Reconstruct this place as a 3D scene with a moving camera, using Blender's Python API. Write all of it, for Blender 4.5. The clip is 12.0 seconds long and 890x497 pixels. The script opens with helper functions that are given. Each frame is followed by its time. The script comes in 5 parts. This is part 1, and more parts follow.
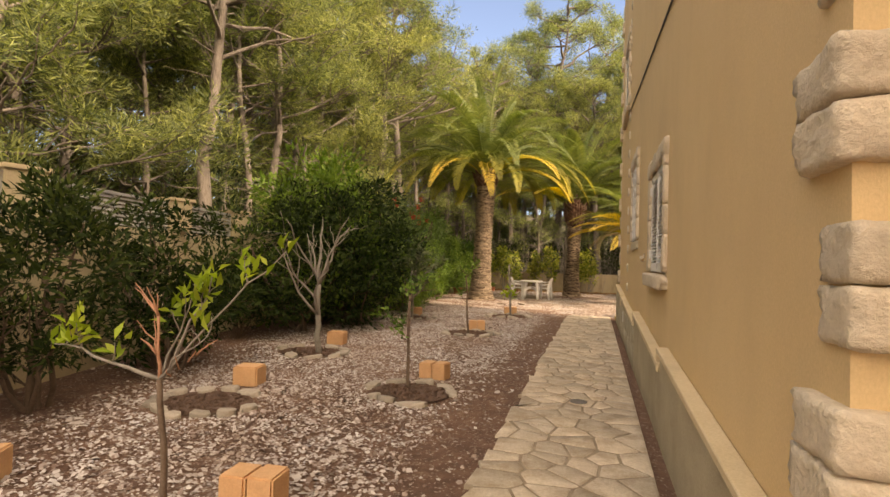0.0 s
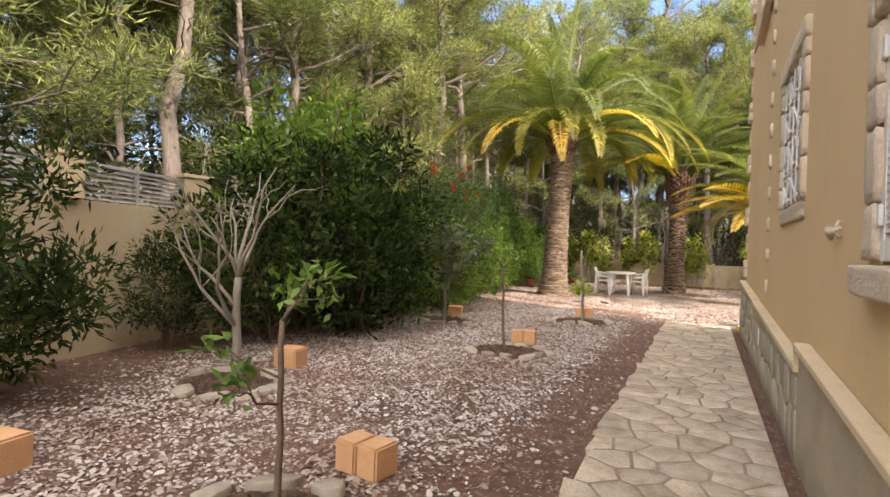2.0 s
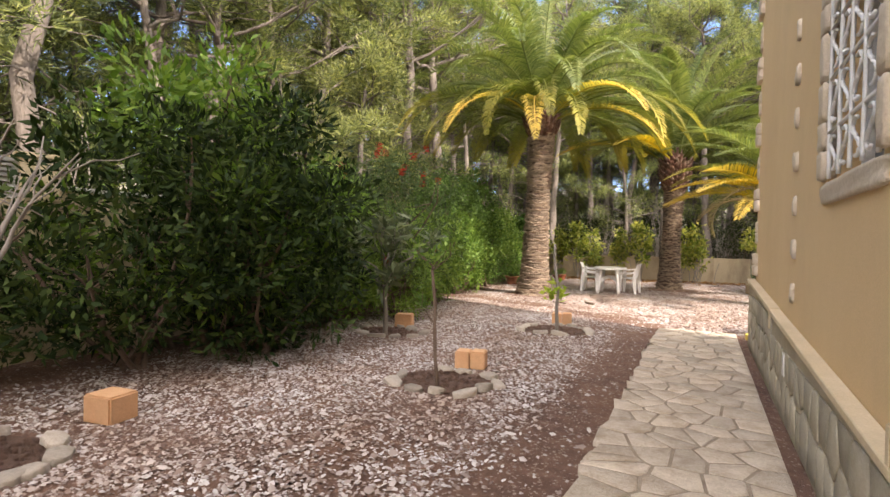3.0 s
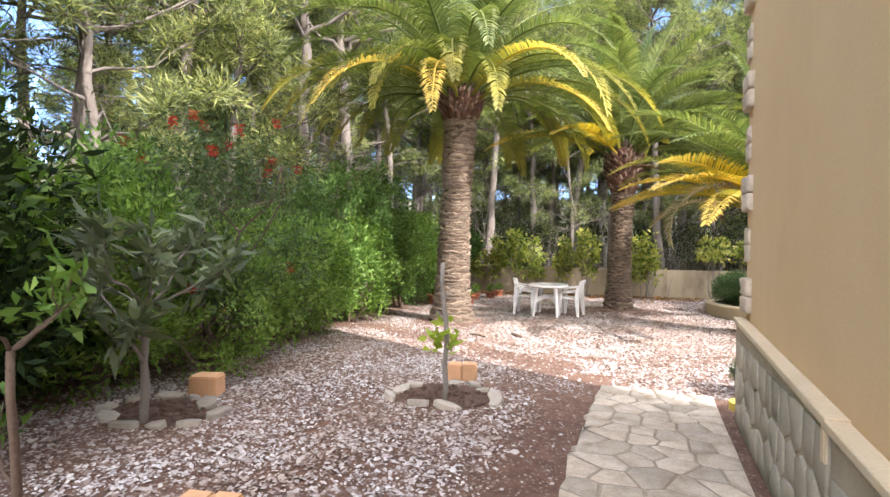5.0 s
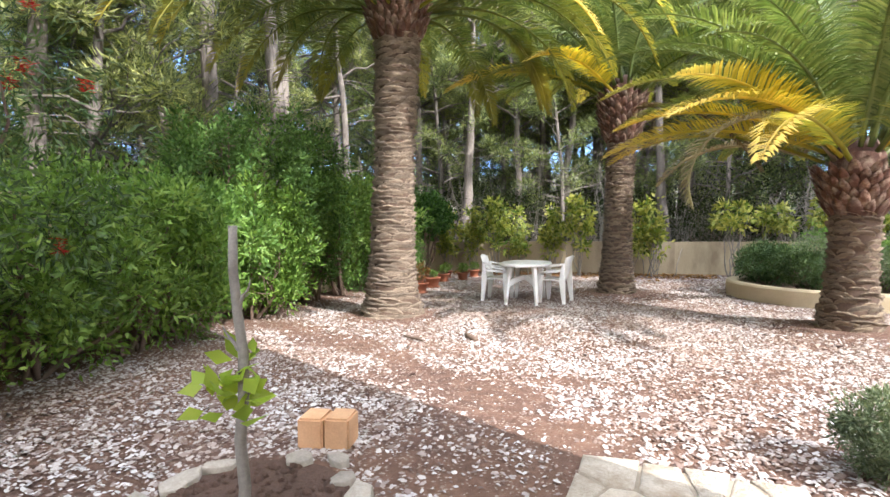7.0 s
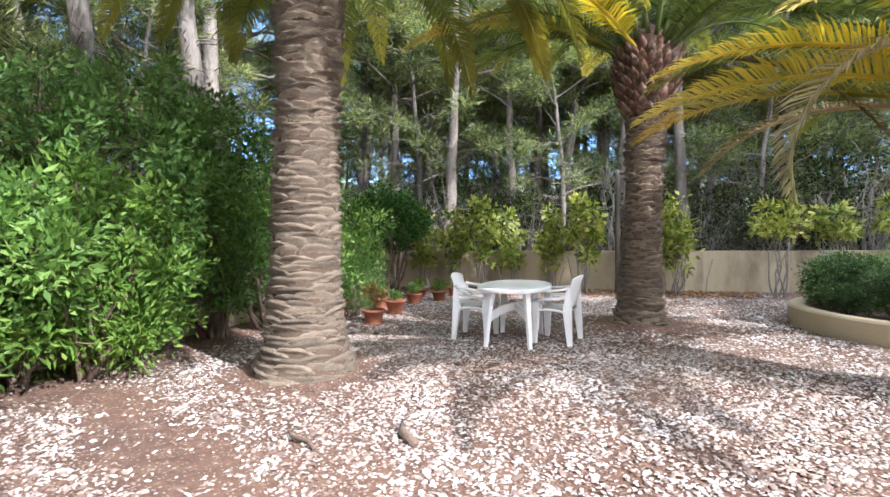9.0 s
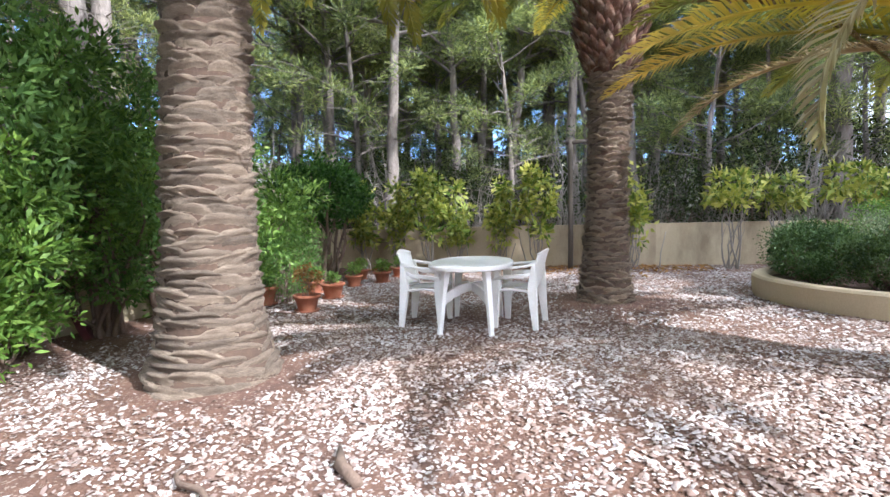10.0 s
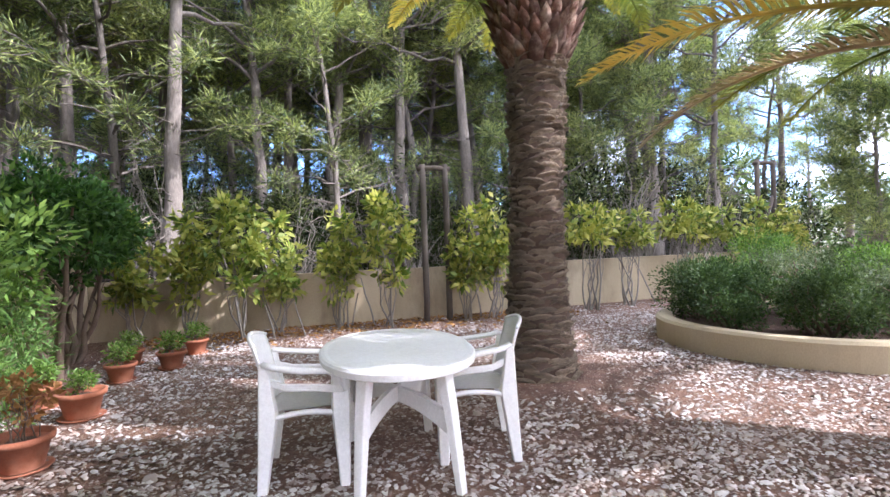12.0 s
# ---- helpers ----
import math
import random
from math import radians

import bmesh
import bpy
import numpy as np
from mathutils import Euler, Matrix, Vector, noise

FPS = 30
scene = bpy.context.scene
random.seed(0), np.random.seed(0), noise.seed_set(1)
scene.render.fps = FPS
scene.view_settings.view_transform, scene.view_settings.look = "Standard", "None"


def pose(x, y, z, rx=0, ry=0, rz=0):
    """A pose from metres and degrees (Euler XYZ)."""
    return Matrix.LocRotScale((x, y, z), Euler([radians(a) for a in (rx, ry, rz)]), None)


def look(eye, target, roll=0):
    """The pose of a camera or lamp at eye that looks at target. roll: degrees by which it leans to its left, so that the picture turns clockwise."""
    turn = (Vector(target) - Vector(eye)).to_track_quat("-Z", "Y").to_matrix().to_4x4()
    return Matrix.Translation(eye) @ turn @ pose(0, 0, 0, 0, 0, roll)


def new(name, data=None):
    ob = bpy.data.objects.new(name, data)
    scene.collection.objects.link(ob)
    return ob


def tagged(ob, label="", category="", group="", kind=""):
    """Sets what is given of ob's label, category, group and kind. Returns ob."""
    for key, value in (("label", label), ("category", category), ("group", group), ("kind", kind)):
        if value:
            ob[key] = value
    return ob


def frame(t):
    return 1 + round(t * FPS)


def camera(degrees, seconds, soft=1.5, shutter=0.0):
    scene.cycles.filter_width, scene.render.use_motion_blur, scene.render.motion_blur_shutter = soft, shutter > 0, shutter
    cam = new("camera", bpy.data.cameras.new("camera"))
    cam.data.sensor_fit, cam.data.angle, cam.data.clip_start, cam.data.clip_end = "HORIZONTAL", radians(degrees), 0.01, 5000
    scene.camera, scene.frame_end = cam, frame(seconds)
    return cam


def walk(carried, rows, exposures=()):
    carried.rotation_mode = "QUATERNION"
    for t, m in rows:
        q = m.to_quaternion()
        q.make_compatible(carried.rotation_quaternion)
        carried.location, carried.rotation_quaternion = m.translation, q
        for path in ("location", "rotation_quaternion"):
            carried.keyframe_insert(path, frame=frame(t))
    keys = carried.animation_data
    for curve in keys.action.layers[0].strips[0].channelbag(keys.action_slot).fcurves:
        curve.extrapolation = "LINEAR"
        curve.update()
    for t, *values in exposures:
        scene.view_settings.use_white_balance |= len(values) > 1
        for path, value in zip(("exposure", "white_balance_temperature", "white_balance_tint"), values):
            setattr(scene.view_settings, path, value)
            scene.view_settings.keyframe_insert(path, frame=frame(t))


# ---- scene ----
cam = camera(81.9, 12.0)
PATH = [
    (0, (1.688, 0.607, 1.396), (1.122, 2.525, 1.444), 1.6),
    (0.5, (1.577, 1.336, 1.219), (0.707, 3.136, 1.285), 1.2),
    (1, (1.513, 2.189, 1.257), (0.623, 3.98, 1.252), 1.0),
    (1.5, (1.56, 3.031, 1.324), (0.71, 4.841, 1.328), 1.5),
    (2, (1.626, 3.945, 1.347), (0.721, 5.728, 1.338), 1.9),
    (2.5, (1.619, 4.91, 1.367), (0.695, 6.683, 1.321), 2.0),
    (3, (1.587, 5.832, 1.378), (0.691, 7.62, 1.348), 1.1),
    (3.2, (1.614, 6.219, 1.419), (0.75, 8.023, 1.388), 0.8),
    (4.8, (1.428, 8.669, 1.51), (0.698, 10.531, 1.505), 1.4),
    (5, (1.47, 8.957, 1.494), (0.726, 10.813, 1.497), 0.9),
    (5.5, (1.459, 9.576, 1.413), (0.701, 11.427, 1.412), 0.5),
    (6, (1.421, 10.246, 1.332), (0.654, 12.093, 1.289), -0.2),
    (6.5, (1.353, 11.028, 1.347), (0.594, 12.878, 1.299), -0.3),
    (7, (1.335, 11.845, 1.345), (0.595, 13.701, 1.264), -0.3),
    (7.5, (1.32, 12.648, 1.277), (0.587, 14.508, 1.212), -0.4),
    (7.7, (1.281, 12.994, 1.287), (0.592, 14.871, 1.244), -0.3),
    (9.3, (0.734, 14.882, 1.371), (-0.006, 16.739, 1.298), -0.6),
    (9.5, (0.677, 15.053, 1.321), (-0.035, 16.919, 1.222), -0.9),
    (10, (0.44, 15.483, 1.241), (-0.077, 17.41, 1.105), -1.3),
    (10.5, (0.061, 15.977, 1.241), (-0.315, 17.94, 1.153), -1.2),
    (11, (-0.372, 16.55, 1.251), (-0.534, 18.542, 1.206), -1.8),
    (11.5, (-0.693, 17.168, 1.279), (-0.595, 19.166, 1.281), -2.7),
    (12, (-0.922, 17.856, 1.307), (-0.594, 19.829, 1.297), -2.1),
]
EXPOSURES = [(0, 1.62, 9700, 19), (0.5, 1.7, 9000, 19), (1.5, 1.97, 7500, 19), (3, 2.13, 6900, 19), (5, 2.45, 6050, 17), (7.5, 2.35, 5750, 12), (10, 2.4, 5350, 14), (12, 2.58, 5450, 20)]
walk(cam, [(t, look(eye, target, roll)) for t, eye, target, roll in PATH], EXPOSURES)

# ---- light ----
SUN_AZ = Vector((0.925, -0.38, 0)).normalized()
SUN_ELEV = radians(36)
sun_dir = Vector((SUN_AZ.x * math.cos(SUN_ELEV), SUN_AZ.y * math.cos(SUN_ELEV), math.sin(SUN_ELEV)))
sun = new("sun", bpy.data.lights.new("sun", "SUN"))
sun.data.energy, sun.data.angle, sun.data.color = 2.2, radians(0.6), (1.0, 0.93, 0.82)
sun.matrix_world = look(sun_dir * 60, (0, 0, 0))

world = bpy.data.worlds.new("sky")
world.use_nodes = True
scene.world = world
wn, wl = world.node_tree.nodes, world.node_tree.links
wn.clear()
sky = wn.new("ShaderNodeTexSky")
sky.sky_type, sky.sun_disc = "NISHITA", False
sky.sun_elevation, sky.sun_rotation = SUN_ELEV, math.atan2(SUN_AZ.x, SUN_AZ.y)
sky.air_density, sky.dust_density, sky.ozone_density = 0.65, 0.1, 3.0
tc = wn.new("ShaderNodeTexCoord")
cl = wn.new("ShaderNodeTexNoise")
cl.inputs["Scale"].default_value, cl.inputs["Detail"].default_value, cl.inputs["Roughness"].default_value = 2.6, 7, 0.6
cr = wn.new("ShaderNodeValToRGB")
cr.color_ramp.elements[0].position, cr.color_ramp.elements[1].position = 0.465, 0.63
# broken cloud, thicker east, thinner north; overhead veil added unseen to fill the shade
lean_dir = wn.new("ShaderNodeVectorMath")
lean_dir.operation = "DOT_PRODUCT"
lean_dir.inputs[1].default_value = (0.18, -0.13, 0.10)
csum = wn.new("ShaderNodeMath")
mx = wn.new("ShaderNodeMix")
mx.data_type = "RGBA"
mx.inputs[7].default_value = (7.6, 7.55, 7.5, 1)
bg = wn.new("ShaderNodeBackground")
bg.inputs[1].default_value = 0.15
wo = wn.new("ShaderNodeOutputWorld")
wl.new(tc.outputs["Generated"], cl.inputs["Vector"])
wl.new(tc.outputs["Generated"], lean_dir.inputs[0])
wl.new(cl.outputs[0], csum.inputs[0])
wl.new(lean_dir.outputs["Value"], csum.inputs[1])
wl.new(csum.outputs[0], cr.inputs[0])
wl.new(cr.outputs[0], mx.inputs[0])
wl.new(sky.outputs[0], mx.inputs[6])
wl.new(mx.outputs[2], bg.inputs[0])
wl.new(bg.outputs[0], wo.inputs[0])


# ---- materials ----
def nodes_of(name):
    m = bpy.data.materials.new(name)
    m.use_nodes = True
    n, l = m.node_tree.nodes, m.node_tree.links
    return m, n, l, n["Principled BSDF"]


def ramp(n, l, fac, stops):
    r = n.new("ShaderNodeValToRGB")
    e = r.color_ramp.elements
    while len(e) < len(stops):
        e.new(0.5)
    for el, (p, c) in zip(e, stops):
        el.position, el.color = p, (*c, 1)
    l.new(fac, r.inputs[0])
    return r.outputs[0]


def noise_tex(n, l, scale, detail=5, rough=0.6, vec=None):
    t = n.new("ShaderNodeTexNoise")
    t.inputs["Scale"].default_value, t.inputs["Detail"].default_value, t.inputs["Roughness"].default_value = scale, detail, rough
    if vec is not None:
        l.new(vec, t.inputs["Vector"])
    return t.outputs[0]


def mixc(n, l, fac, a, b, mode="MIX"):
    m = n.new("ShaderNodeMix")
    m.data_type, m.blend_type = "RGBA", mode
    for sock, v in ((m.inputs[0], fac), (m.inputs[6], a), (m.inputs[7], b)):
        if isinstance(v, (int, float)):
            sock.default_value = v
        elif isinstance(v, tuple):
            sock.default_value = (*v, 1)
        else:
            l.new(v, sock)
    return m.outputs[2]


def bump(n, l, b, height, strength, dist):
    bp = n.new("ShaderNodeBump")
    bp.inputs["Strength"].default_value, bp.inputs["Distance"].default_value = strength, dist
    l.new(height, bp.inputs["Height"])
    l.new(bp.outputs[0], b.inputs["Normal"])


def surface(name, dark, light, scale, fine=60, rough=0.85, relief=0.5, dist=0.01, stain=None, stain_scale=1.0, stain_amount=0.5, vary="", vary_amount=0.35, stretch=None, metal=0.0):
    """A worn surface: two tones broken at a coarse and a fine scale, stains, and relief; vary: 'object' or 'island'."""
    m, n, l, b = nodes_of(name)
    co = n.new("ShaderNodeTexCoord").outputs["Object"]
    if stretch:
        mp = n.new("ShaderNodeMapping")
        mp.inputs["Scale"].default_value = stretch
        l.new(co, mp.inputs[0])
        co = mp.outputs[0]
    a, f = noise_tex(n, l, scale, 6, 0.65, co), noise_tex(n, l, fine, 4, 0.7, co)
    col = ramp(n, l, a, [(0.3, dark), (0.7, light)])
    col = mixc(n, l, 0.35, col, ramp(n, l, f, [(0.3, tuple(v * 0.75 for v in dark)), (0.7, tuple(min(1, v * 1.12) for v in light))]))
    if stain:
        s = n.new("ShaderNodeValToRGB")
        s.color_ramp.elements[0].position, s.color_ramp.elements[1].position = 0.48, 0.68
        l.new(noise_tex(n, l, stain_scale, 7, 0.7, co), s.inputs[0])
        mul = n.new("ShaderNodeMath")
        mul.operation = "MULTIPLY"
        mul.inputs[1].default_value = stain_amount
        l.new(s.outputs[0], mul.inputs[0])
        col = mixc(n, l, mul.outputs[0], col, stain)
    if vary:
        src = n.new("ShaderNodeObjectInfo").outputs["Random"] if vary == "object" else n.new("ShaderNodeNewGeometry").outputs["Random Per Island"]
        tone = ramp(n, l, src, [(0.0, (1 - vary_amount,) * 3), (1.0, (1.0, 1.0, 1.0))])
        col = mixc(n, l, 1.0, col, tone, "MULTIPLY")
    l.new(col, b.inputs["Base Color"])
    b.inputs["Roughness"].default_value, b.inputs["Metallic"].default_value = rough, metal
    add = n.new("ShaderNodeMath")
    l.new(a, add.inputs[0])
    l.new(f, add.inputs[1])
    bump(n, l, b, add.outputs[0], relief, dist)
    return m


def leaf_mat(name, tones, rough=0.5, translucent=0.35, gloss=0.25, tip=None, tip_from=1.5, tip_to=2.9):
    """Leaves that differ one from the next, and let some light through; tip: the colour towards a frond's end."""
    m, n, l, b = nodes_of(name)
    rnd = n.new("ShaderNodeNewGeometry").outputs["Random Per Island"]
    k = len(tones) - 1
    col = ramp(n, l, rnd, [(i / k, c) for i, c in enumerate(tones)])
    ob = ramp(n, l, n.new("ShaderNodeObjectInfo").outputs["Random"], [(0, (0.8, 0.84, 0.8)), (1, (1.08, 1.0, 0.95))])
    col = mixc(n, l, 1.0, col, ob, "MULTIPLY")
    co = n.new("ShaderNodeTexCoord").outputs["Object"]
    if tip:
        along = n.new("ShaderNodeMapRange")
        along.inputs[1].default_value, along.inputs[2].default_value = tip_from, tip_to
        sep = n.new("ShaderNodeSeparateXYZ")
        l.new(co, sep.inputs[0])
        l.new(sep.outputs[0], along.inputs[0])
        col = mixc(n, l, along.outputs[0], col, tip)
    col = mixc(n, l, 1.0, col, ramp(n, l, noise_tex(n, l, 1.6, 3, 0.6, co), [(0.3, (0.58, 0.63, 0.58)), (0.7, (1.18, 1.15, 1.0))]), "MULTIPLY")
    b.inputs["Specular IOR Level"].default_value = gloss
    l.new(col, b.inputs["Base Color"])
    b.inputs["Roughness"].default_value = rough
    tr = n.new("ShaderNodeBsdfTranslucent")
    l.new(mixc(n, l, 1.0, col, (1.25, 1.35, 0.7), "MULTIPLY"), tr.inputs[0])
    ms = n.new("ShaderNodeMixShader")
    ms.inputs[0].default_value = translucent
    out = n["Material Output"]
    l.new(b.outputs[0], ms.inputs[1])
    l.new(tr.outputs[0], ms.inputs[2])
    l.new(ms.outputs[0], out.inputs[0])
    return m


M = {}
M["plaster_ochre"] = surface("plaster_ochre", (0.66, 0.46, 0.24), (0.74, 0.54, 0.30), 0.9, 140, 0.92, 0.35, 0.006, (0.52, 0.37, 0.21), 0.5, 0.4, stretch=(1, 1, 0.6))
M["plaster_cream"] = surface("plaster_cream", (0.50, 0.40, 0.25), (0.60, 0.50, 0.33), 0.8, 90, 0.92, 0.3, 0.006, (0.34, 0.27, 0.17), 0.7, 0.5, stretch=(1, 1, 0.5))
# stained cream render, also darkened to carry the shade on the back wall
M["plaster_worn_shaded"] = surface("plaster_worn_shaded", (0.36, 0.28, 0.17), (0.50, 0.41, 0.27), 1.1, 80, 0.94, 0.4, 0.008, (0.20, 0.15, 0.095), 1.6, 0.75, stretch=(1, 1, 0.35))
M["plinth_render"] = surface("plinth_render", (0.34, 0.28, 0.19), (0.48, 0.41, 0.29), 2.2, 70, 0.93, 0.5, 0.012, (0.26, 0.21, 0.14), 1.3, 0.6)
M["plinth_stone"] = surface("plinth_stone", (0.38, 0.33, 0.24), (0.54, 0.48, 0.36), 5, 60, 0.9, 0.5, 0.012, (0.30, 0.25, 0.17), 3, 0.5, vary="object", vary_amount=0.3)
M["cap_stone"] = surface("cap_stone", (0.56, 0.44, 0.27), (0.66, 0.54, 0.36), 3, 80, 0.9, 0.3, 0.005, (0.42, 0.34, 0.22), 2, 0.4)
M["quoin_stone"] = surface("quoin_stone", (0.58, 0.47, 0.33), (0.80, 0.69, 0.54), 7, 45, 0.9, 0.8, 0.018, (0.46, 0.35, 0.24), 3.4, 0.5, vary="object", vary_amount=0.15)
M["white_paint"] = surface("white_paint", (0.66, 0.64, 0.60), (0.78, 0.76, 0.72), 3, 120, 0.5, 0.1, 0.002, (0.5, 0.47, 0.42), 4, 0.3)
M["glass_dark"] = surface("glass_dark", (0.02, 0.025, 0.03), (0.03, 0.035, 0.04), 2, 20, 0.08, 0.0, 0.001)
M["flagstone"] = surface("flagstone", (0.50, 0.395, 0.275), (0.80, 0.70, 0.56), 6.5, 55, 0.85, 0.9, 0.018, (0.36, 0.25, 0.15), 4.5, 0.7, vary="object", vary_amount=0.32)
M["mortar"] = surface("mortar", (0.26, 0.20, 0.14), (0.40, 0.33, 0.24), 6, 90, 0.95, 0.6, 0.01, (0.16, 0.10, 0.06), 2, 0.6)
M["block"] = surface("block", (0.60, 0.33, 0.16), (0.72, 0.43, 0.235), 6, 90, 0.93, 0.6, 0.006, (0.46, 0.29, 0.14), 4, 0.4, vary="object", vary_amount=0.12)
M["ring_stone"] = surface("ring_stone", (0.34, 0.285, 0.22), (0.60, 0.53, 0.44), 6, 60, 0.9, 0.6, 0.01, (0.24, 0.17, 0.11), 4, 0.5, vary="object", vary_amount=0.4)
M["wet_soil"] = surface("wet_soil", (0.10, 0.058, 0.040), (0.18, 0.105, 0.072), 9, 60, 0.97, 1.0, 0.03)
M["palm_bark"] = surface("palm_bark", (0.20, 0.14, 0.095), (0.56, 0.435, 0.31), 9, 70, 0.92, 1.0, 0.045, (0.14, 0.095, 0.06), 13.0, 0.36, stretch=(1, 1, 3.0), vary="island", vary_amount=0.45)
M["palm_bark_dark"] = surface("palm_bark_dark", (0.13, 0.088, 0.056), (0.60, 0.465, 0.32), 10, 70, 0.94, 1.0, 0.045, (0.07, 0.045, 0.03), 12.0, 0.34, stretch=(1, 1, 3.0), vary="island", vary_amount=0.4)
M["palm_core"] = surface("palm_core", (0.05, 0.03, 0.02), (0.11, 0.07, 0.045), 6, 40, 0.95, 0.8, 0.01)
M["palm_boot"] = surface("palm_boot", (0.06, 0.024, 0.015), (0.17, 0.075, 0.042), 8, 60, 0.9, 0.7, 0.01, (0.46, 0.36, 0.26), 7, 0.6, vary="island", vary_amount=0.4)
M["pine_bark"] = surface("pine_bark", (0.12, 0.10, 0.085), (0.36, 0.305, 0.26), 3, 26, 0.95, 1.0, 0.03, (0.11, 0.085, 0.07), 5, 0.6, stretch=(1, 1, 0.3), vary="object", vary_amount=0.45)
M["grey_bark"] = surface("grey_bark", (0.17, 0.145, 0.12), (0.33, 0.295, 0.25), 8, 60, 0.92, 0.6, 0.006, (0.10, 0.08, 0.06), 8, 0.4)
M["brown_bark"] = surface("brown_bark", (0.10, 0.065, 0.045), (0.2, 0.14, 0.10), 8, 60, 0.92, 0.6, 0.006)
M["red_twig"] = surface("red_twig", (0.36, 0.16, 0.09), (0.5, 0.27, 0.17), 8, 60, 0.8, 0.3, 0.004)
M["pole_wood"] = surface("pole_wood", (0.07, 0.055, 0.042), (0.15, 0.12, 0.09), 4, 50, 0.9, 0.6, 0.006, stretch=(1, 1, 0.2), vary="object", vary_amount=0.4)
M["plastic"] = surface("plastic", (0.78, 0.76, 0.72), (0.86, 0.84, 0.81), 2.5, 60, 0.42, 0.05, 0.002, (0.56, 0.52, 0.46), 5, 0.3)
M["terracotta"] = surface("terracotta", (0.30, 0.095, 0.045), (0.44, 0.16, 0.08), 5, 70, 0.85, 0.3, 0.004, (0.45, 0.28, 0.19), 6, 0.3, vary="object", vary_amount=0.3)
M["slat_grey"] = surface("slat_grey", (0.36, 0.36, 0.35), (0.48, 0.48, 0.46), 3, 60, 0.6, 0.1, 0.003, (0.28, 0.26, 0.23), 2, 0.4)
M["hose"] = surface("hose", (0.55, 0.40, 0.05), (0.68, 0.52, 0.10), 5, 60, 0.5, 0.1, 0.002)
M["cast_iron"] = surface("cast_iron", (0.10, 0.09, 0.08), (0.18, 0.16, 0.14), 8, 90, 0.7, 0.4, 0.004)
M["black_plastic"] = surface("black_plastic", (0.03, 0.03, 0.03), (0.05, 0.05, 0.05), 5, 60, 0.5, 0.1, 0.002)
M["spade_red"] = surface("spade_red", (0.09, 0.02, 0.025), (0.16, 0.04, 0.045), 6, 60, 0.5, 0.2, 0.003)
M["roof_tile"] = surface("roof_tile", (0.36, 0.17, 0.10), (0.5, 0.27, 0.17), 3, 40, 0.9, 0.4, 0.01)
M["hill"] = surface("hill", (0.07, 0.085, 0.04), (0.24, 0.22, 0.15), 0.12, 1.2, 0.95, 0.6, 0.6, (0.40, 0.35, 0.27), 0.06, 0.7)
M["palm_green"] = leaf_mat("palm_green", [(0.11, 0.155, 0.055), (0.20, 0.255, 0.095), (0.31, 0.34, 0.15)], 0.40, 0.32, 0.4)
M["palm_gold"] = leaf_mat("palm_gold", [(0.20, 0.25, 0.06), (0.38, 0.35, 0.06), (0.55, 0.44, 0.06)], 0.45, 0.4, 0.35, (0.80, 0.58, 0.16), 1.2, 2.9)
M["palm_half"] = leaf_mat("palm_half", [(0.09, 0.14, 0.04), (0.17, 0.21, 0.06), (0.29, 0.30, 0.09)], 0.42, 0.35, 0.35, (0.46, 0.38, 0.08), 2.2, 3.6)
M["palm_bright"] = leaf_mat("palm_bright", [(0.52, 0.44, 0.05), (0.70, 0.53, 0.06), (0.82, 0.61, 0.07)], 0.45, 0.45, 0.35, (0.84, 0.68, 0.30), 1.8, 3.2)
M["palm_dry"] = leaf_mat("palm_dry", [(0.30, 0.23, 0.14), (0.46, 0.38, 0.27), (0.58, 0.50, 0.39)], 0.8, 0.25, 0.2)
M["palm_husk"] = leaf_mat("palm_husk", [(0.13, 0.085, 0.05), (0.22, 0.155, 0.09), (0.33, 0.25, 0.16)], 0.85, 0.2, 0.15)
M["pine_needles"] = leaf_mat("pine_needles", [(0.07, 0.095, 0.06), (0.18, 0.215, 0.125), (0.33, 0.37, 0.18), (0.50, 0.53, 0.22)], 0.6, 0.42, 0.12)
# dark green lowered towards black; the shade by the wall is in these tones
M["dark_shade_leaf"] = leaf_mat("dark_shade_leaf", [(0.013, 0.025, 0.009), (0.031, 0.056, 0.017), (0.08, 0.115, 0.034)], 0.62, 0.15, 0.1)
M["green_leaf"] = leaf_mat("green_leaf", [(0.11, 0.20, 0.05), (0.20, 0.33, 0.08), (0.33, 0.47, 0.13)], 0.45, 0.38)
M["bright_leaf"] = leaf_mat("bright_leaf", [(0.24, 0.36, 0.04), (0.38, 0.50, 0.07), (0.54, 0.60, 0.13)], 0.4, 0.45)
M["fresh_leaf"] = leaf_mat("fresh_leaf", [(0.09, 0.18, 0.03), (0.15, 0.26, 0.045), (0.25, 0.37, 0.08)], 0.5, 0.35)
M["yellow_leaf"] = leaf_mat("yellow_leaf", [(0.09, 0.16, 0.03), (0.24, 0.30, 0.06), (0.46, 0.47, 0.12), (0.58, 0.56, 0.20)], 0.4, 0.35)
M["grey_leaf"] = leaf_mat("grey_leaf", [(0.09, 0.125, 0.075), (0.16, 0.205, 0.13), (0.25, 0.30, 0.21)], 0.5, 0.25)
M["deep_leaf"] = leaf_mat("deep_leaf", [(0.025, 0.065, 0.018), (0.05, 0.12, 0.03), (0.10, 0.20, 0.05)], 0.5, 0.3, 0.2)
M["hedge_leaf"] = leaf_mat("hedge_leaf", [(0.07, 0.14, 0.04), (0.13, 0.23, 0.065), (0.22, 0.35, 0.11)], 0.5, 0.35, 0.2)
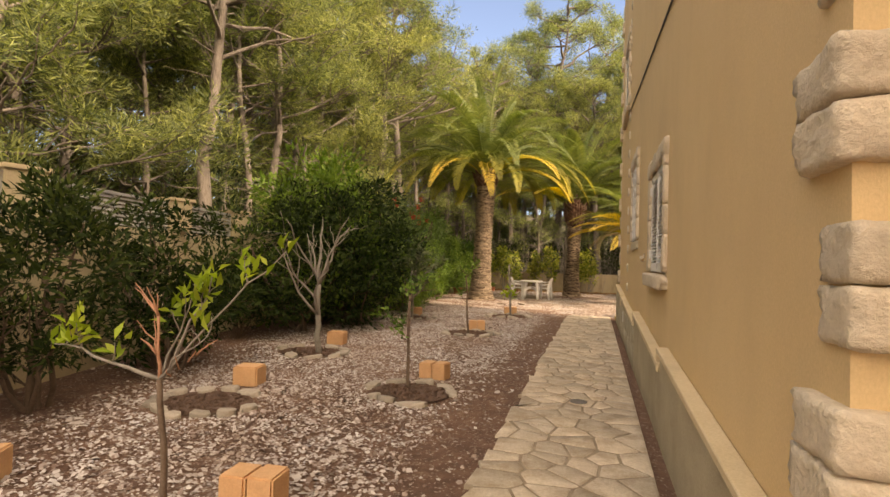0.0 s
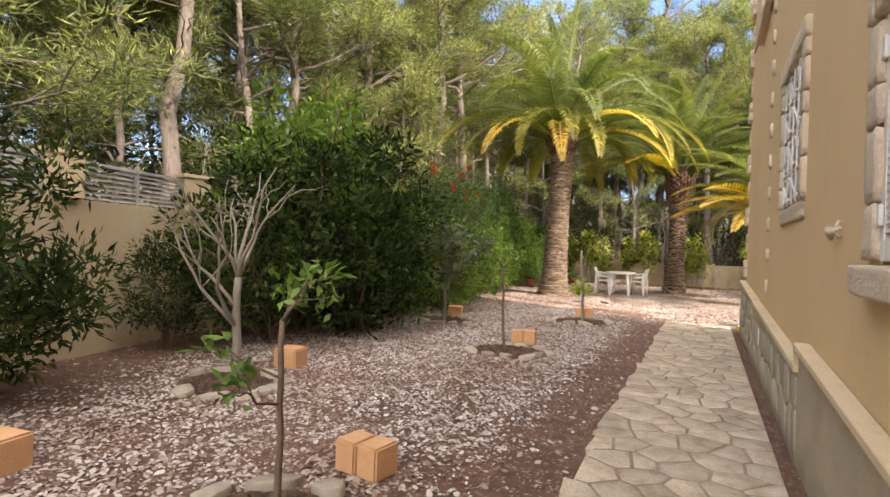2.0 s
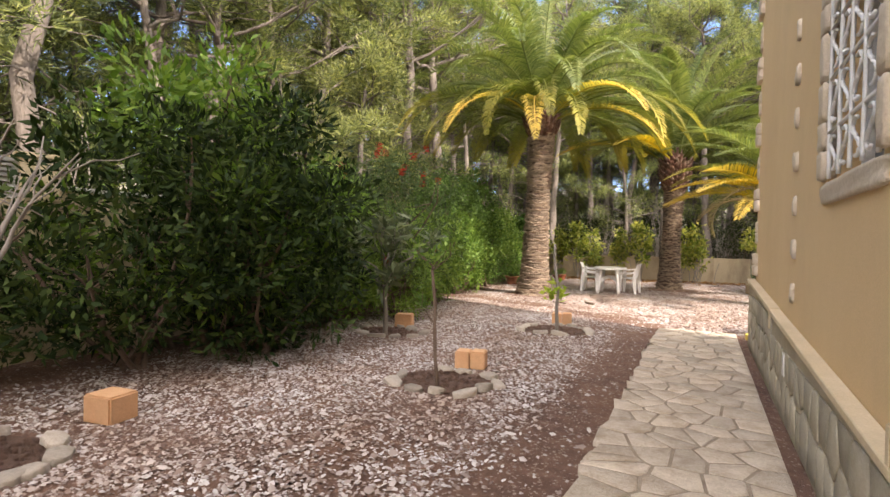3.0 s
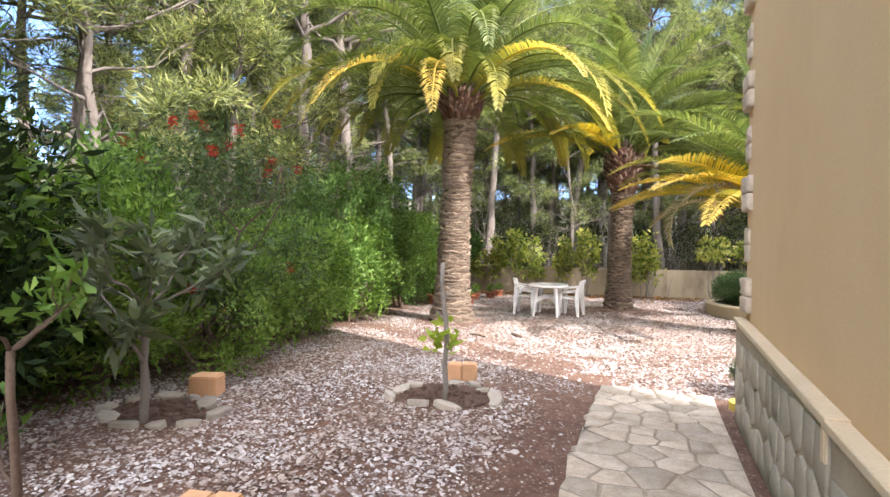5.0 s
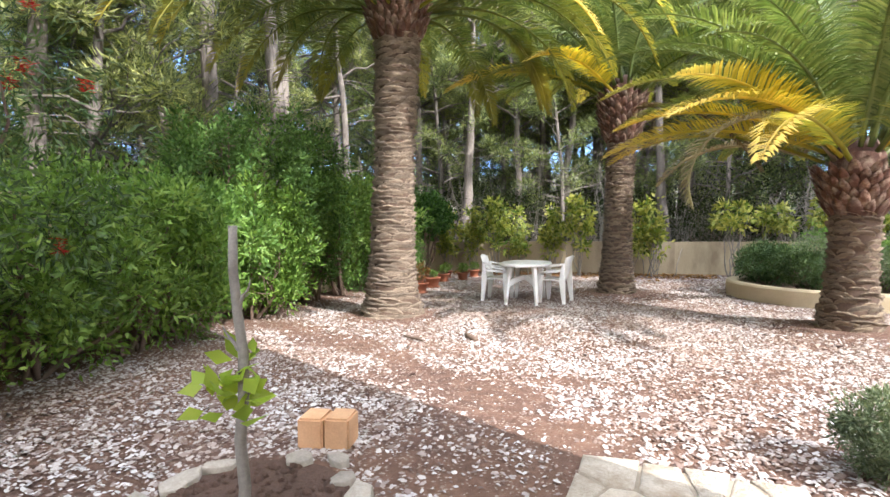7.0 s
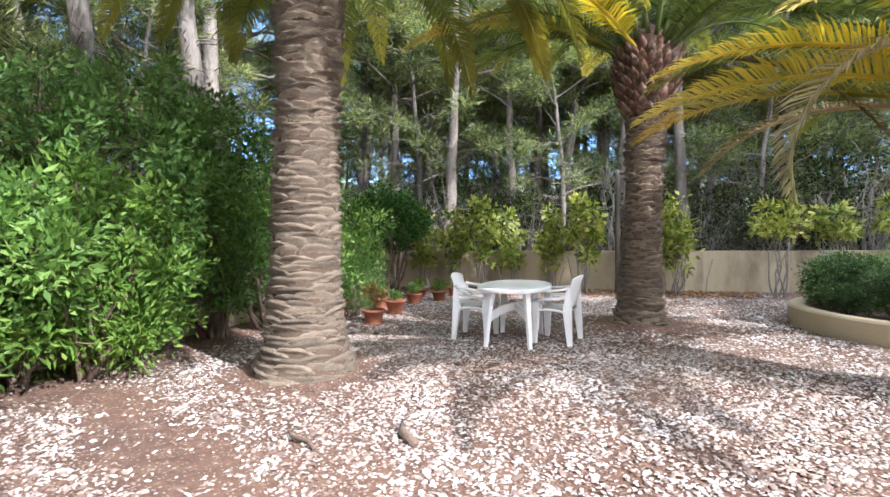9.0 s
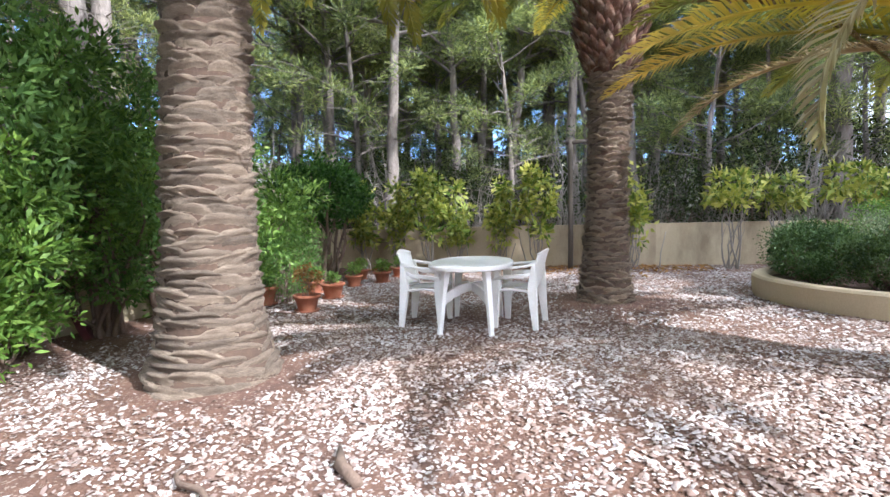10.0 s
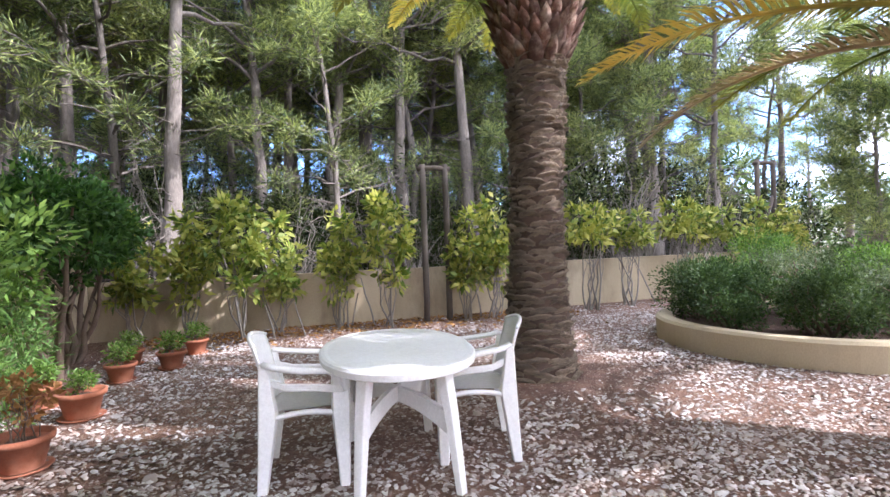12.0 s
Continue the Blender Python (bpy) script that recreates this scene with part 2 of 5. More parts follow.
M["bottle_leaf"] = leaf_mat("bottle_leaf", [(0.045, 0.08, 0.035), (0.08, 0.13, 0.055), (0.15, 0.21, 0.09)], 0.5, 0.3, 0.2)
# undergrowth tones darkened to stand in for deep shade inside the wood
M["far_shade_leaf"] = leaf_mat("far_shade_leaf", [(0.022, 0.033, 0.016), (0.044, 0.06, 0.027), (0.085, 0.105, 0.043)], 0.7, 0.25, 0.1)
M["red_flower"] = leaf_mat("red_flower", [(0.42, 0.02, 0.02), (0.6, 0.04, 0.03)], 0.6, 0.3)
M["brown_leaf"] = leaf_mat("brown_leaf", [(0.24, 0.11, 0.045), (0.38, 0.20, 0.09), (0.50, 0.28, 0.13)], 0.8, 0.25, 0.15)


def pebble_mat():
    m, n, l, b = nodes_of("pebble")
    rnd = n.new("ShaderNodeNewGeometry").outputs["Random Per Island"]
    col = ramp(n, l, rnd, [(0.0, (0.17, 0.115, 0.09)), (0.25, (0.29, 0.22, 0.185)), (0.45, (0.41, 0.35, 0.315)), (0.72, (0.54, 0.50, 0.47)), (1.0, (0.64, 0.605, 0.575))])
    co = n.new("ShaderNodeTexCoord").outputs["Object"]
    dirt = ramp(n, l, noise_tex(n, l, 0.9, 6, 0.7, co), [(0.35, (0.66, 0.54, 0.46)), (0.62, (1, 1, 1))])
    l.new(mixc(n, l, 1.0, col, dirt, "MULTIPLY"), b.inputs["Base Color"])
    b.inputs["Roughness"].default_value = 0.8
    return m


def soil_mat():
    m, n, l, b = nodes_of("soil")
    co = n.new("ShaderNodeTexCoord").outputs["Object"]
    big = noise_tex(n, l, 0.55, 6, 0.65, co)
    mid = noise_tex(n, l, 7, 6, 0.7, co)
    col = ramp(n, l, mid, [(0.3, (0.09, 0.048, 0.035)), (0.55, (0.16, 0.088, 0.06)), (0.75, (0.26, 0.155, 0.105))])
    col = mixc(n, l, ramp(n, l, big, [(0.4, (0, 0, 0)), (0.7, (0.45, 0.45, 0.45))]), col, (0.27, 0.145, 0.082))
    vor = n.new("ShaderNodeTexVoronoi")
    vor.inputs["Scale"].default_value = 75
    l.new(co, vor.inputs["Vector"])
    grit = ramp(n, l, vor.outputs["Color"], [(0.80, (0, 0, 0)), (0.84, (1, 1, 1))])
    col = mixc(n, l, grit, col, (0.36, 0.27, 0.21))
    l.new(col, b.inputs["Base Color"])
    b.inputs["Roughness"].default_value = 0.97
    add = n.new("ShaderNodeMath")
    l.new(mid, add.inputs[0])
    l.new(noise_tex(n, l, 55, 4, 0.7, co), add.inputs[1])
    bump(n, l, b, add.outputs[0], 0.9, 0.03)
    return m


M["pebble"], M["soil"] = pebble_mat(), soil_mat()


# ---- geometry helpers ----
class Geo:
    """Vertices and faces gathered piece by piece."""

    def __init__(self):
        self.v, self.f, self.count = [], [], 0

    def add(self, v, f):
        v = np.asarray(v, float).reshape(-1, 3)
        self.f.append(np.asarray(f, int) + self.count)
        self.v.append(v)
        self.count += len(v)
        return self

    def mesh(self, name, material, smooth=False):
        me = bpy.data.meshes.new(name)
        v = np.concatenate(self.v)
        sizes = np.concatenate([np.full(len(f), f.shape[1]) for f in self.f])
        loops = np.concatenate([f.ravel() for f in self.f])
        me.vertices.add(len(v))
        me.vertices.foreach_set("co", v.ravel())
        me.loops.add(len(loops))
        me.loops.foreach_set("vertex_index", loops.astype(np.int32))
        me.polygons.add(len(sizes))
        me.polygons.foreach_set("loop_start", np.concatenate([[0], np.cumsum(sizes)[:-1]]).astype(np.int32))
        if smooth:
            me.polygons.foreach_set("use_smooth", np.ones(len(sizes), bool))
        me.update(calc_edges=True)
        me.validate()
        me.materials.append(M[material])
        return me


def put(name, me, parent=None, at=None, label=""):
    """Link a mesh as one object, under parent where one is given."""
    ob = new(name, me)
    if parent is not None:
        ob.parent = parent
    if at is not None:
        ob.matrix_basis = at
    return tagged(ob, label)


def part(name, bm, material, parent, label="", at=None, smooth=False):
    me = bpy.data.meshes.new(name)
    if smooth:
        for f in bm.faces:
            f.smooth = True
    bm.to_mesh(me)
    bm.free()
    me.materials.append(M[material])
    return put(name, me, parent, at, label)


def thing(name, m, label, category, group="", kind=""):
    ob = new(name)
    ob.empty_display_size = 0.1
    ob.matrix_basis = m
    return tagged(ob, label, category, group, kind)


def box_bm(boxes, bevel=0.006):
    """Bevelled boxes (x0, y0, z0, x1, y1, z1) in one bmesh."""
    bm = bmesh.new()
    for x0, y0, z0, x1, y1, z1 in boxes:
        g = bmesh.ops.create_cube(bm, size=1)
        for v in g["verts"]:
            v.co = Vector(((x0 + x1) / 2 + v.co.x * (x1 - x0), (y0 + y1) / 2 + v.co.y * (y1 - y0), (z0 + z1) / 2 + v.co.z * (z1 - z0)))
    if bevel:
        bmesh.ops.bevel(bm, geom=bm.edges[:], offset=bevel, segments=2, affect="EDGES")
    return bm


def prism_bm(outline, lo, hi, axis="z", bevel=0.0):
    """An outline swept from lo to hi along an axis (outline in the other two)."""
    bm = bmesh.new()
    at = {"z": lambda a, b, c: (a, b, c), "x": lambda a, b, c: (c, a, b), "y": lambda a, b, c: (a, c, b)}[axis]
    vs = [bm.verts.new(at(a, b, lo)) for a, b in outline]
    f = bm.faces.new(vs)
    g = bmesh.ops.extrude_face_region(bm, geom=[f])
    d = Vector(at(0, 0, hi - lo))
    for v in g["geom"]:
        if isinstance(v, bmesh.types.BMVert):
            v.co += d
    bmesh.ops.recalc_face_normals(bm, faces=bm.faces[:])
    if bevel:
        bmesh.ops.bevel(bm, geom=bm.edges[:], offset=bevel, segments=1, affect="EDGES")
    return bm


def tube(geo, pts, radii, seg=7, cap=True):
    """A round limb along points, with its radius at each."""
    pts = np.asarray(pts, float)
    n = len(pts)
    radii = np.broadcast_to(np.asarray(radii, float), (n,))
    tan = np.gradient(pts, axis=0)
    tan /= np.linalg.norm(tan, axis=1)[:, None] + 1e-9
    ref = np.array((0.0, 0, 1)) if abs(tan[0, 2]) < 0.9 else np.array((1.0, 0, 0))
    u = np.cross(tan, ref)
    u /= np.linalg.norm(u, axis=1)[:, None] + 1e-9
    w = np.cross(tan, u)
    a = np.linspace(0, 2 * np.pi, seg, endpoint=False)
    ring = pts[:, None] + radii[:, None, None] * (np.cos(a)[None, :, None] * u[:, None] + np.sin(a)[None, :, None] * w[:, None])
    i, j = np.meshgrid(np.arange(n - 1), np.arange(seg), indexing="ij")
    k = (j + 1) % seg
    geo.add(ring.reshape(-1, 3), np.stack([i * seg + j, i * seg + k, (i + 1) * seg + k, (i + 1) * seg + j], -1).reshape(-1, 4))
    if cap:
        geo.f.append(np.array([list(range(seg))[::-1]]) + geo.count - n * seg)
        geo.f.append(np.array([list(range(seg))]) + geo.count - seg)
    return geo


def unit(v):
    return v / (np.linalg.norm(v, axis=-1, keepdims=True) + 1e-9)


def leaves(geo, rng, P, D, length, width, fold=0.15):
    """One small folded blade at each place P, pointing along D."""
    n = len(P)
    L = length * rng.uniform(0.6, 1.25, (n, 1))
    W = width * rng.uniform(0.7, 1.2, (n, 1))
    side = unit(np.cross(D, rng.normal(size=(n, 3))))
    up = np.cross(side, D)
    mid = P + D * L * 0.45
    V = np.stack([P, mid + side * W / 2 + up * W * fold, P + D * L - up * W * fold, mid - side * W / 2 + up * W * fold], 1)
    geo.add(V.reshape(-1, 3), np.arange(4 * n).reshape(n, 4))
    return geo


def on_sphere(rng, n):
    return unit(rng.normal(size=(n, 3)))


def wander(rng, a, b, n=6, amount=0.06):
    """Points from a to b with some crookedness."""
    a, b = np.asarray(a, float), np.asarray(b, float)
    t = np.linspace(0, 1, n)[:, None]
    off = np.cumsum(rng.normal(size=(n, 3)), 0) * amount * np.linalg.norm(b - a) / n ** 0.5
    off -= off[0] + (off[-1] - off[0]) * t
    return a + (b - a) * t + off


def lattice(n):
    """A cube's surface in n x n cells a side, its vertices in -1..1."""
    ids, V, F = {}, [], []

    def vid(p):
        if p not in ids:
            ids[p] = len(V)
            V.append(p)
        return ids[p]

    for ax in range(3):
        for s in (0, n):
            for i in range(n):
                for j in range(n):
                    quad = []
                    for di, dj in ((0, 0), (1, 0), (1, 1), (0, 1)):
                        p = [0, 0, 0]
                        p[ax], p[(ax + 1) % 3], p[(ax + 2) % 3] = s, i + di, j + dj
                        quad.append(vid(tuple(p)))
                    F.append(quad if s else quad[::-1])
    return np.array(V, float) * 2 / n - 1, np.array(F)


LATTICE = {n: lattice(n) for n in (2, 3, 5, 8)}


def rock(name, size, seed, material, n=3, power=7, rough=0.08, smooth=False):
    """A rough block of stone, rounded at its corners and uneven on its faces; its origin is its middle."""
    rng = np.random.default_rng(seed)
    V, F = LATTICE[n]
    V = V / (np.sum(np.abs(V) ** power, 1) ** (1 / power))[:, None]
    ph, k = rng.uniform(0, 6.3, (4, 3)), rng.uniform(1.2, 4.0, (4, 3))
    d = sum(np.sin(V @ k[i] + ph[i, 0]) for i in range(4)) / 4 + rng.normal(size=len(V)) * 0.4
    V = V * (1 + rough * d[:, None]) * np.asarray(size) / 2
    return Geo().add(V, F).mesh(name, material, smooth)


def cells(rng, x0, x1, y0, y1, size, gap, jitter=0.34):
    """Irregular paving: the cells of scattered points in a rectangle, each shrunk by the joint."""
    nx, ny = max(1, round((x1 - x0) / size)), max(1, round((y1 - y0) / size))
    sx, sy = (x1 - x0) / nx, (y1 - y0) / ny
    pts = [(x0 + (i + 0.5 + rng.uniform(-jitter, jitter) + (0.25 if j % 2 else -0.25)) * sx, y0 + (j + 0.5 + rng.uniform(-jitter, jitter)) * sy) for j in range(ny) for i in range(nx)]
    pts = [(min(max(x, x0 + 0.05), x1 - 0.05), min(max(y, y0 + 0.05), y1 - 0.05)) for x, y in pts]
    out = []
    for a, (px, py) in enumerate(pts):
        poly = [(x0, y0), (x1, y0), (x1, y1), (x0, y1)]
        for b, (qx, qy) in enumerate(pts):
            if a == b or abs(qx - px) > 3.2 * size or abs(qy - py) > 3.2 * size:
                continue
            nx_, ny_ = qx - px, qy - py
            d = math.hypot(nx_, ny_)
            nx_, ny_ = nx_ / d, ny_ / d
            lim = (px + qx) / 2 * nx_ + (py + qy) / 2 * ny_ - gap / 2
            res = []
            for i in range(len(poly)):
                p, q = poly[i], poly[(i + 1) % len(poly)]
                dp, dq = p[0] * nx_ + p[1] * ny_ - lim, q[0] * nx_ + q[1] * ny_ - lim
                if dp <= 0:
                    res.append(p)
                if dp * dq < 0:
                    t = dp / (dp - dq)
                    res.append((p[0] + (q[0] - p[0]) * t, p[1] + (q[1] - p[1]) * t))
            poly = res
            if len(poly) < 3:
                break
        if len(poly) >= 3:
            out.append(poly)
    return out


def slab(name, poly, lo, hi, material, inset=0.012, make=lambda a, b, c: (a, b, c)):
    """A stone of that outline: sides and a top with a worn edge."""
    c = np.mean(poly, 0)
    V, n = [], len(poly)
    for z, s in ((lo, 0.0), (hi - 0.006, 0.0), (hi, inset)):
        for p in poly:
            d = np.array(p) - c
            q = c + d * (1 - s / (np.linalg.norm(d) + 1e-6))
            V.append(make(q[0], q[1], z))
    F = [[r * n + i, r * n + (i + 1) % n, (r + 1) * n + (i + 1) % n, (r + 1) * n + i] for r in range(2) for i in range(n)]
    g = Geo().add(V, F)
    g.f.append(np.array([list(range(2 * n, 3 * n))]))
    return g.mesh(name, material)


# ---- ground and path ----
WALL_X = 2.27        # face of the house towards the path
HOUSE_Y0, HOUSE_Y1 = 2.05, 14.2
PALMS = {"tall": (-2.28, 18.75), "middle": (0.73, 22.55), "low": (3.68, 19.7)}
RINGS = [(-1.80, 4.60, 0.46, 0.40), (-0.15, 5.68, 0.42, 0.38), (-2.25, 7.30, 0.48, 0.36), (-0.62, 10.28, 0.46, 0.38), (-0.45, 13.80, 0.47, 0.42), (-2.55, 12.25, 0.46, 0.38)]
BED = (4.6, 23.35, 1.82)
GW = [(-2.9, -2.0), (-3.75, 4.0), (-4.85, 8.9), (-5.1, 26.6)]      # garden wall, its foot towards the garden
BW = [(-5.1, 26.6), (2.0, 27.5), (10.0, 28.9)]                     # low wall at the back


def gw_x(y):
    return float(np.interp(y, [p[1] for p in GW], [p[0] for p in GW]))


def build_ground():
    xs = np.concatenate([[-2500, -700, -200, -80, -40, -20, -10], np.arange(-6.5, 10.6, 0.13), [14, 20, 40, 80, 200, 700, 2500]])
    ys = np.concatenate([[-2500, -700, -200, -80, -30, -10], np.arange(-4, 30.1, 0.13), [34, 40, 60, 100, 300, 900, 2500]])
    X, Y = np.meshgrid(xs, ys, indexing="ij")
    Z = 0.006 * np.sin(X * 2.1 + 0.6 * np.sin(Y * 1.3)) * np.sin(Y * 1.7) + 0.004 * np.sin(X * 7.3 + Y * 3.1) * np.sin(Y * 6.1 - X)
    for cx, cy in PALMS.values():
        r = np.hypot(X - cx, Y - cy)
        Z += 0.07 * np.exp(-(r / 0.9) ** 2)
    Z -= 0.03 * np.exp(-((X - 2.2) / 0.12) ** 2) * (Y < 14)
    nx, ny = len(xs), len(ys)
    i, j = np.meshgrid(np.arange(nx - 1), np.arange(ny - 1), indexing="ij")
    F = np.stack([i * ny + j, (i + 1) * ny + j, (i + 1) * ny + j + 1, i * ny + j + 1], -1).reshape(-1, 4)
    me = Geo().add(np.stack([X, Y, Z], -1), F).mesh("ground", "soil", True)
    tagged(put("ground", me), "reddish brown bare earth mixed with grit", "ground", kind="structure")


def gravel_density(x, y):
    n1 = 0.5 + 0.5 * np.sin(1.9 * x + 1.3 * np.sin(1.1 * y)) * np.sin(1.6 * y + 1.1 * np.sin(1.4 * x + 0.7))
    n2 = 0.5 + 0.5 * np.sin(5.1 * x + 2 * np.sin(2.3 * y)) * np.sin(4.3 * y + 1.7 * np.sin(3.1 * x))
    n3 = 0.5 + 0.5 * np.sin(14 * x + 2.2 * np.sin(6.3 * y)) * np.sin(12 * y + 2.0 * np.sin(8.1 * x + 1))
    d = (0.62 + 0.45 * n1 + 0.35 * (n2 - 0.5)) * (0.45 + 0.85 * n3)
    left = np.array([gw_x(v) for v in y])
    d *= np.clip((x - left - 0.7) / 0.9, 0.05, 1)
    strip = (y < 14.4) & (x > 0.25)
    d = np.where(strip, d * np.clip((0.62 - x) / 0.4, 0.07, 1), d)
    d *= np.where((y > 14.2) & (y < 15.4) & (x > -0.2) & (x < 1.1), 0.35, 1)
    trod = np.interp(x, [-4.2, -2.2, -1.0, 0.2, 0.9], [17.65, 17.1, 16.45, 15.6, 15.0])
    brown = np.where(x < 1.3, 1.5, 0) * np.exp(-((y - trod - 0.1 * np.sin(3.3 * x)) / (0.30 + 0.1 * np.sin(2.1 * x))) ** 4) * (0.45 + 0.75 * n2) + np.exp(-(((x - 0.8) / 0.22) ** 2 + ((y - 16.33) / 0.16) ** 2)) + np.exp(-(((x - 1.9) / 0.3) ** 2 + ((y - 16.9) / 0.14) ** 2)) + 0.5 * np.exp(-(((x + 3.6) / 0.9) ** 2 + ((y - 16.2) / 0.6) ** 2)) + 0.8 * np.exp(-(((x + 0.3) / 1.0) ** 2 + ((y - 15.9) / 0.4) ** 2)) + 0.7 * np.exp(-(((x - 1.6) / 0.5) ** 2 + ((y - 16.4) / 0.35) ** 2))
    d *= np.clip(1 - 0.95 * brown * (0.6 + 0.8 * n2), 0.08, 1)
    for cx, cy in PALMS.values():
        r = np.hypot(x - cx, y - cy)
        d *= np.clip((r - 0.55) / 0.5, 0, 1)
    for cx, cy, rx, ry in RINGS:
        d *= np.where(np.hypot((x - cx) / rx, (y - cy) / ry) < 1.12, 0.04, 1)
    d *= np.where(np.hypot(x - BED[0], y - BED[1]) < BED[2] + 0.02, 0, 1)
    d *= np.where((x > 0.93) & (x < 2.3) & (y < 14.85), 0, 1)
    d *= np.where((x > 2.1) & (y < 14.3), 0, 1)
    d *= np.where(y > np.interp(x, [p[0] for p in BW], [p[1] for p in BW]) - 1.3, 0.3, 1)
    d *= np.where(y > np.interp(x, [p[0] for p in BW], [p[1] for p in BW]) - 0.02, 0, 1)
    return d


def build_gravel():
    rng = np.random.default_rng(11)
    oct_v = np.array([(1, 0, 0), (0.3, 0.95, 0), (-0.8, 0.6, 0), (-0.9, -0.4, 0), (0.1, -1, 0), (0.1, 0.05, 1), (-0.1, 0, -0.8)])
    oct_f = np.array([(0, 1, 5), (1, 2, 5), (2, 3, 5), (3, 4, 5), (4, 0, 5)])
    g = Geo()
    for x0, x1, y0, y1, per, size in ((-4.8, 1.0, -0.5, 14.6, 1800, 0.0152), (-5.2, 6.5, 14.6, 21.0, 2200, 0.0143), (-5.2, 7.5, 21.0, 27.6, 950, 0.0168)):
        n = int((x1 - x0) * (y1 - y0) * per)
        x, y = rng.uniform(x0, x1, n), rng.uniform(y0, y1, n)
        keep = rng.uniform(0, 1, n) < gravel_density(x, y)
        x, y = x[keep], y[keep]
        n = len(x)
        s = size * np.exp(rng.normal(0, 0.33, n))
        a, tilt, tb = rng.uniform(0, 6.283, n), rng.normal(0, 0.25, n), rng.normal(0, 0.25, n)
        v = oct_v[None] * np.stack([s, s * rng.uniform(0.55, 0.9, n), s * rng.uniform(0.3, 0.55, n)], -1)[:, None]
        v = v * (1 + rng.normal(0, 0.12, v.shape))
        vx = v[..., 0] * np.cos(a)[:, None] - v[..., 1] * np.sin(a)[:, None]
        vy = v[..., 0] * np.sin(a)[:, None] + v[..., 1] * np.cos(a)[:, None]
        vz = v[..., 2] + vx * tilt[:, None] + vy * tb[:, None] + 0.006
        for cx, cy in PALMS.values():
            vz += 0.07 * np.exp(-(np.hypot(x - cx, y - cy) / 0.9) ** 2)[:, None]
        V = np.stack([vx + x[:, None], vy + y[:, None], vz], -1)
        F = (np.arange(n) * 7)[:, None, None] + oct_f[None]
        g.add(V.reshape(-1, 3), F.reshape(-1, 3))
    tagged(put("gravel", g.mesh("gravel", "pebble")), "loose white and grey marble gravel strewn over earth", "gravel", kind="stuff")


build_ground()

# ---- house ----
def wall_with_holes(name, holes, z0, z1, thick, label):
    """The long wall along y, in bays around its openings (y0, z0, y1, z1)."""
    ysplit = sorted({HOUSE_Y0, HOUSE_Y1, *[h[0] for h in holes], *[h[2] for h in holes]})
    boxes = []
    for a, b in zip(ysplit, ysplit[1:]):
        spans, base = [h for h in holes if h[0] <= a and h[2] >= b], z0
        for h in sorted(spans, key=lambda q: q[1]):
            boxes.append((WALL_X, a, base, WALL_X + thick, b, h[1]))
            base = h[3]
        boxes.append((WALL_X, a, base, WALL_X + thick, b, z1))
    return tagged(part(name, box_bm(boxes, 0), "plaster_ochre", None), label, "wall", kind="structure")


W1, W2, W3 = (5.48, 1.33, 6.62, 2.37), (8.62, 1.78, 9.72, 2.98), (11.3, 4.55, 12.5, 5.95)
wall_with_holes("wall_west", [W1, W2, W3], 0.0, 8.2, 0.32, "ochre rendered house wall with weathered plaster")
tagged(part("wall_south", box_bm([(WALL_X + 0.32, HOUSE_Y0, 0, 3.6, HOUSE_Y0 + 0.3, 8.2)], 0), "plaster_ochre", None), "ochre rendered end wall of the house", "wall", kind="structure")
# rear wall and roof, unseen, are slanted so sun clears the gravel behind
tagged(part("wall_north", prism_bm([(WALL_X + 0.32, HOUSE_Y1), (2.62, HOUSE_Y1), (9.0, 9.2), (9.0, 8.9), (2.6, HOUSE_Y1 - 0.3), (WALL_X + 0.32, HOUSE_Y1 - 0.3)], 0, 8.2), "plaster_ochre", None), "ochre rendered rear wall of the house", "wall", kind="structure")
tagged(part("wall_east", box_bm([(8.7, HOUSE_Y0, 0, 9.0, 8.9, 8.2)], 0), "plaster_ochre", None), "ochre rendered far wall of the house", "wall", kind="structure")
# wing out of view, added at full height to shade the near garden
tagged(part("wall_wing", box_bm([(3.6, -3.0, 0, 3.9, HOUSE_Y0 + 0.3, 8.2), (3.9, -3.0, 0, 9.0, -2.7, 8.2), (3.9, -2.7, 8.0, 9.0, HOUSE_Y0, 8.2), (8.7, -2.7, 0, 9.0, HOUSE_Y0, 8.0)], 0), "plaster_ochre", None), "ochre rendered wing added out of view to shade the near garden", "wall", kind="structure")
tagged(part("roof", prism_bm([(WALL_X - 0.1, HOUSE_Y0 - 0.1), (9.1, HOUSE_Y0 - 0.1), (9.1, 9.25), (2.62, HOUSE_Y1 + 0.05), (WALL_X - 0.1, HOUSE_Y1 + 0.05)], 8.2, 8.34), "roof_tile", None), "flat terracotta edged roof slab", "roof", kind="structure")


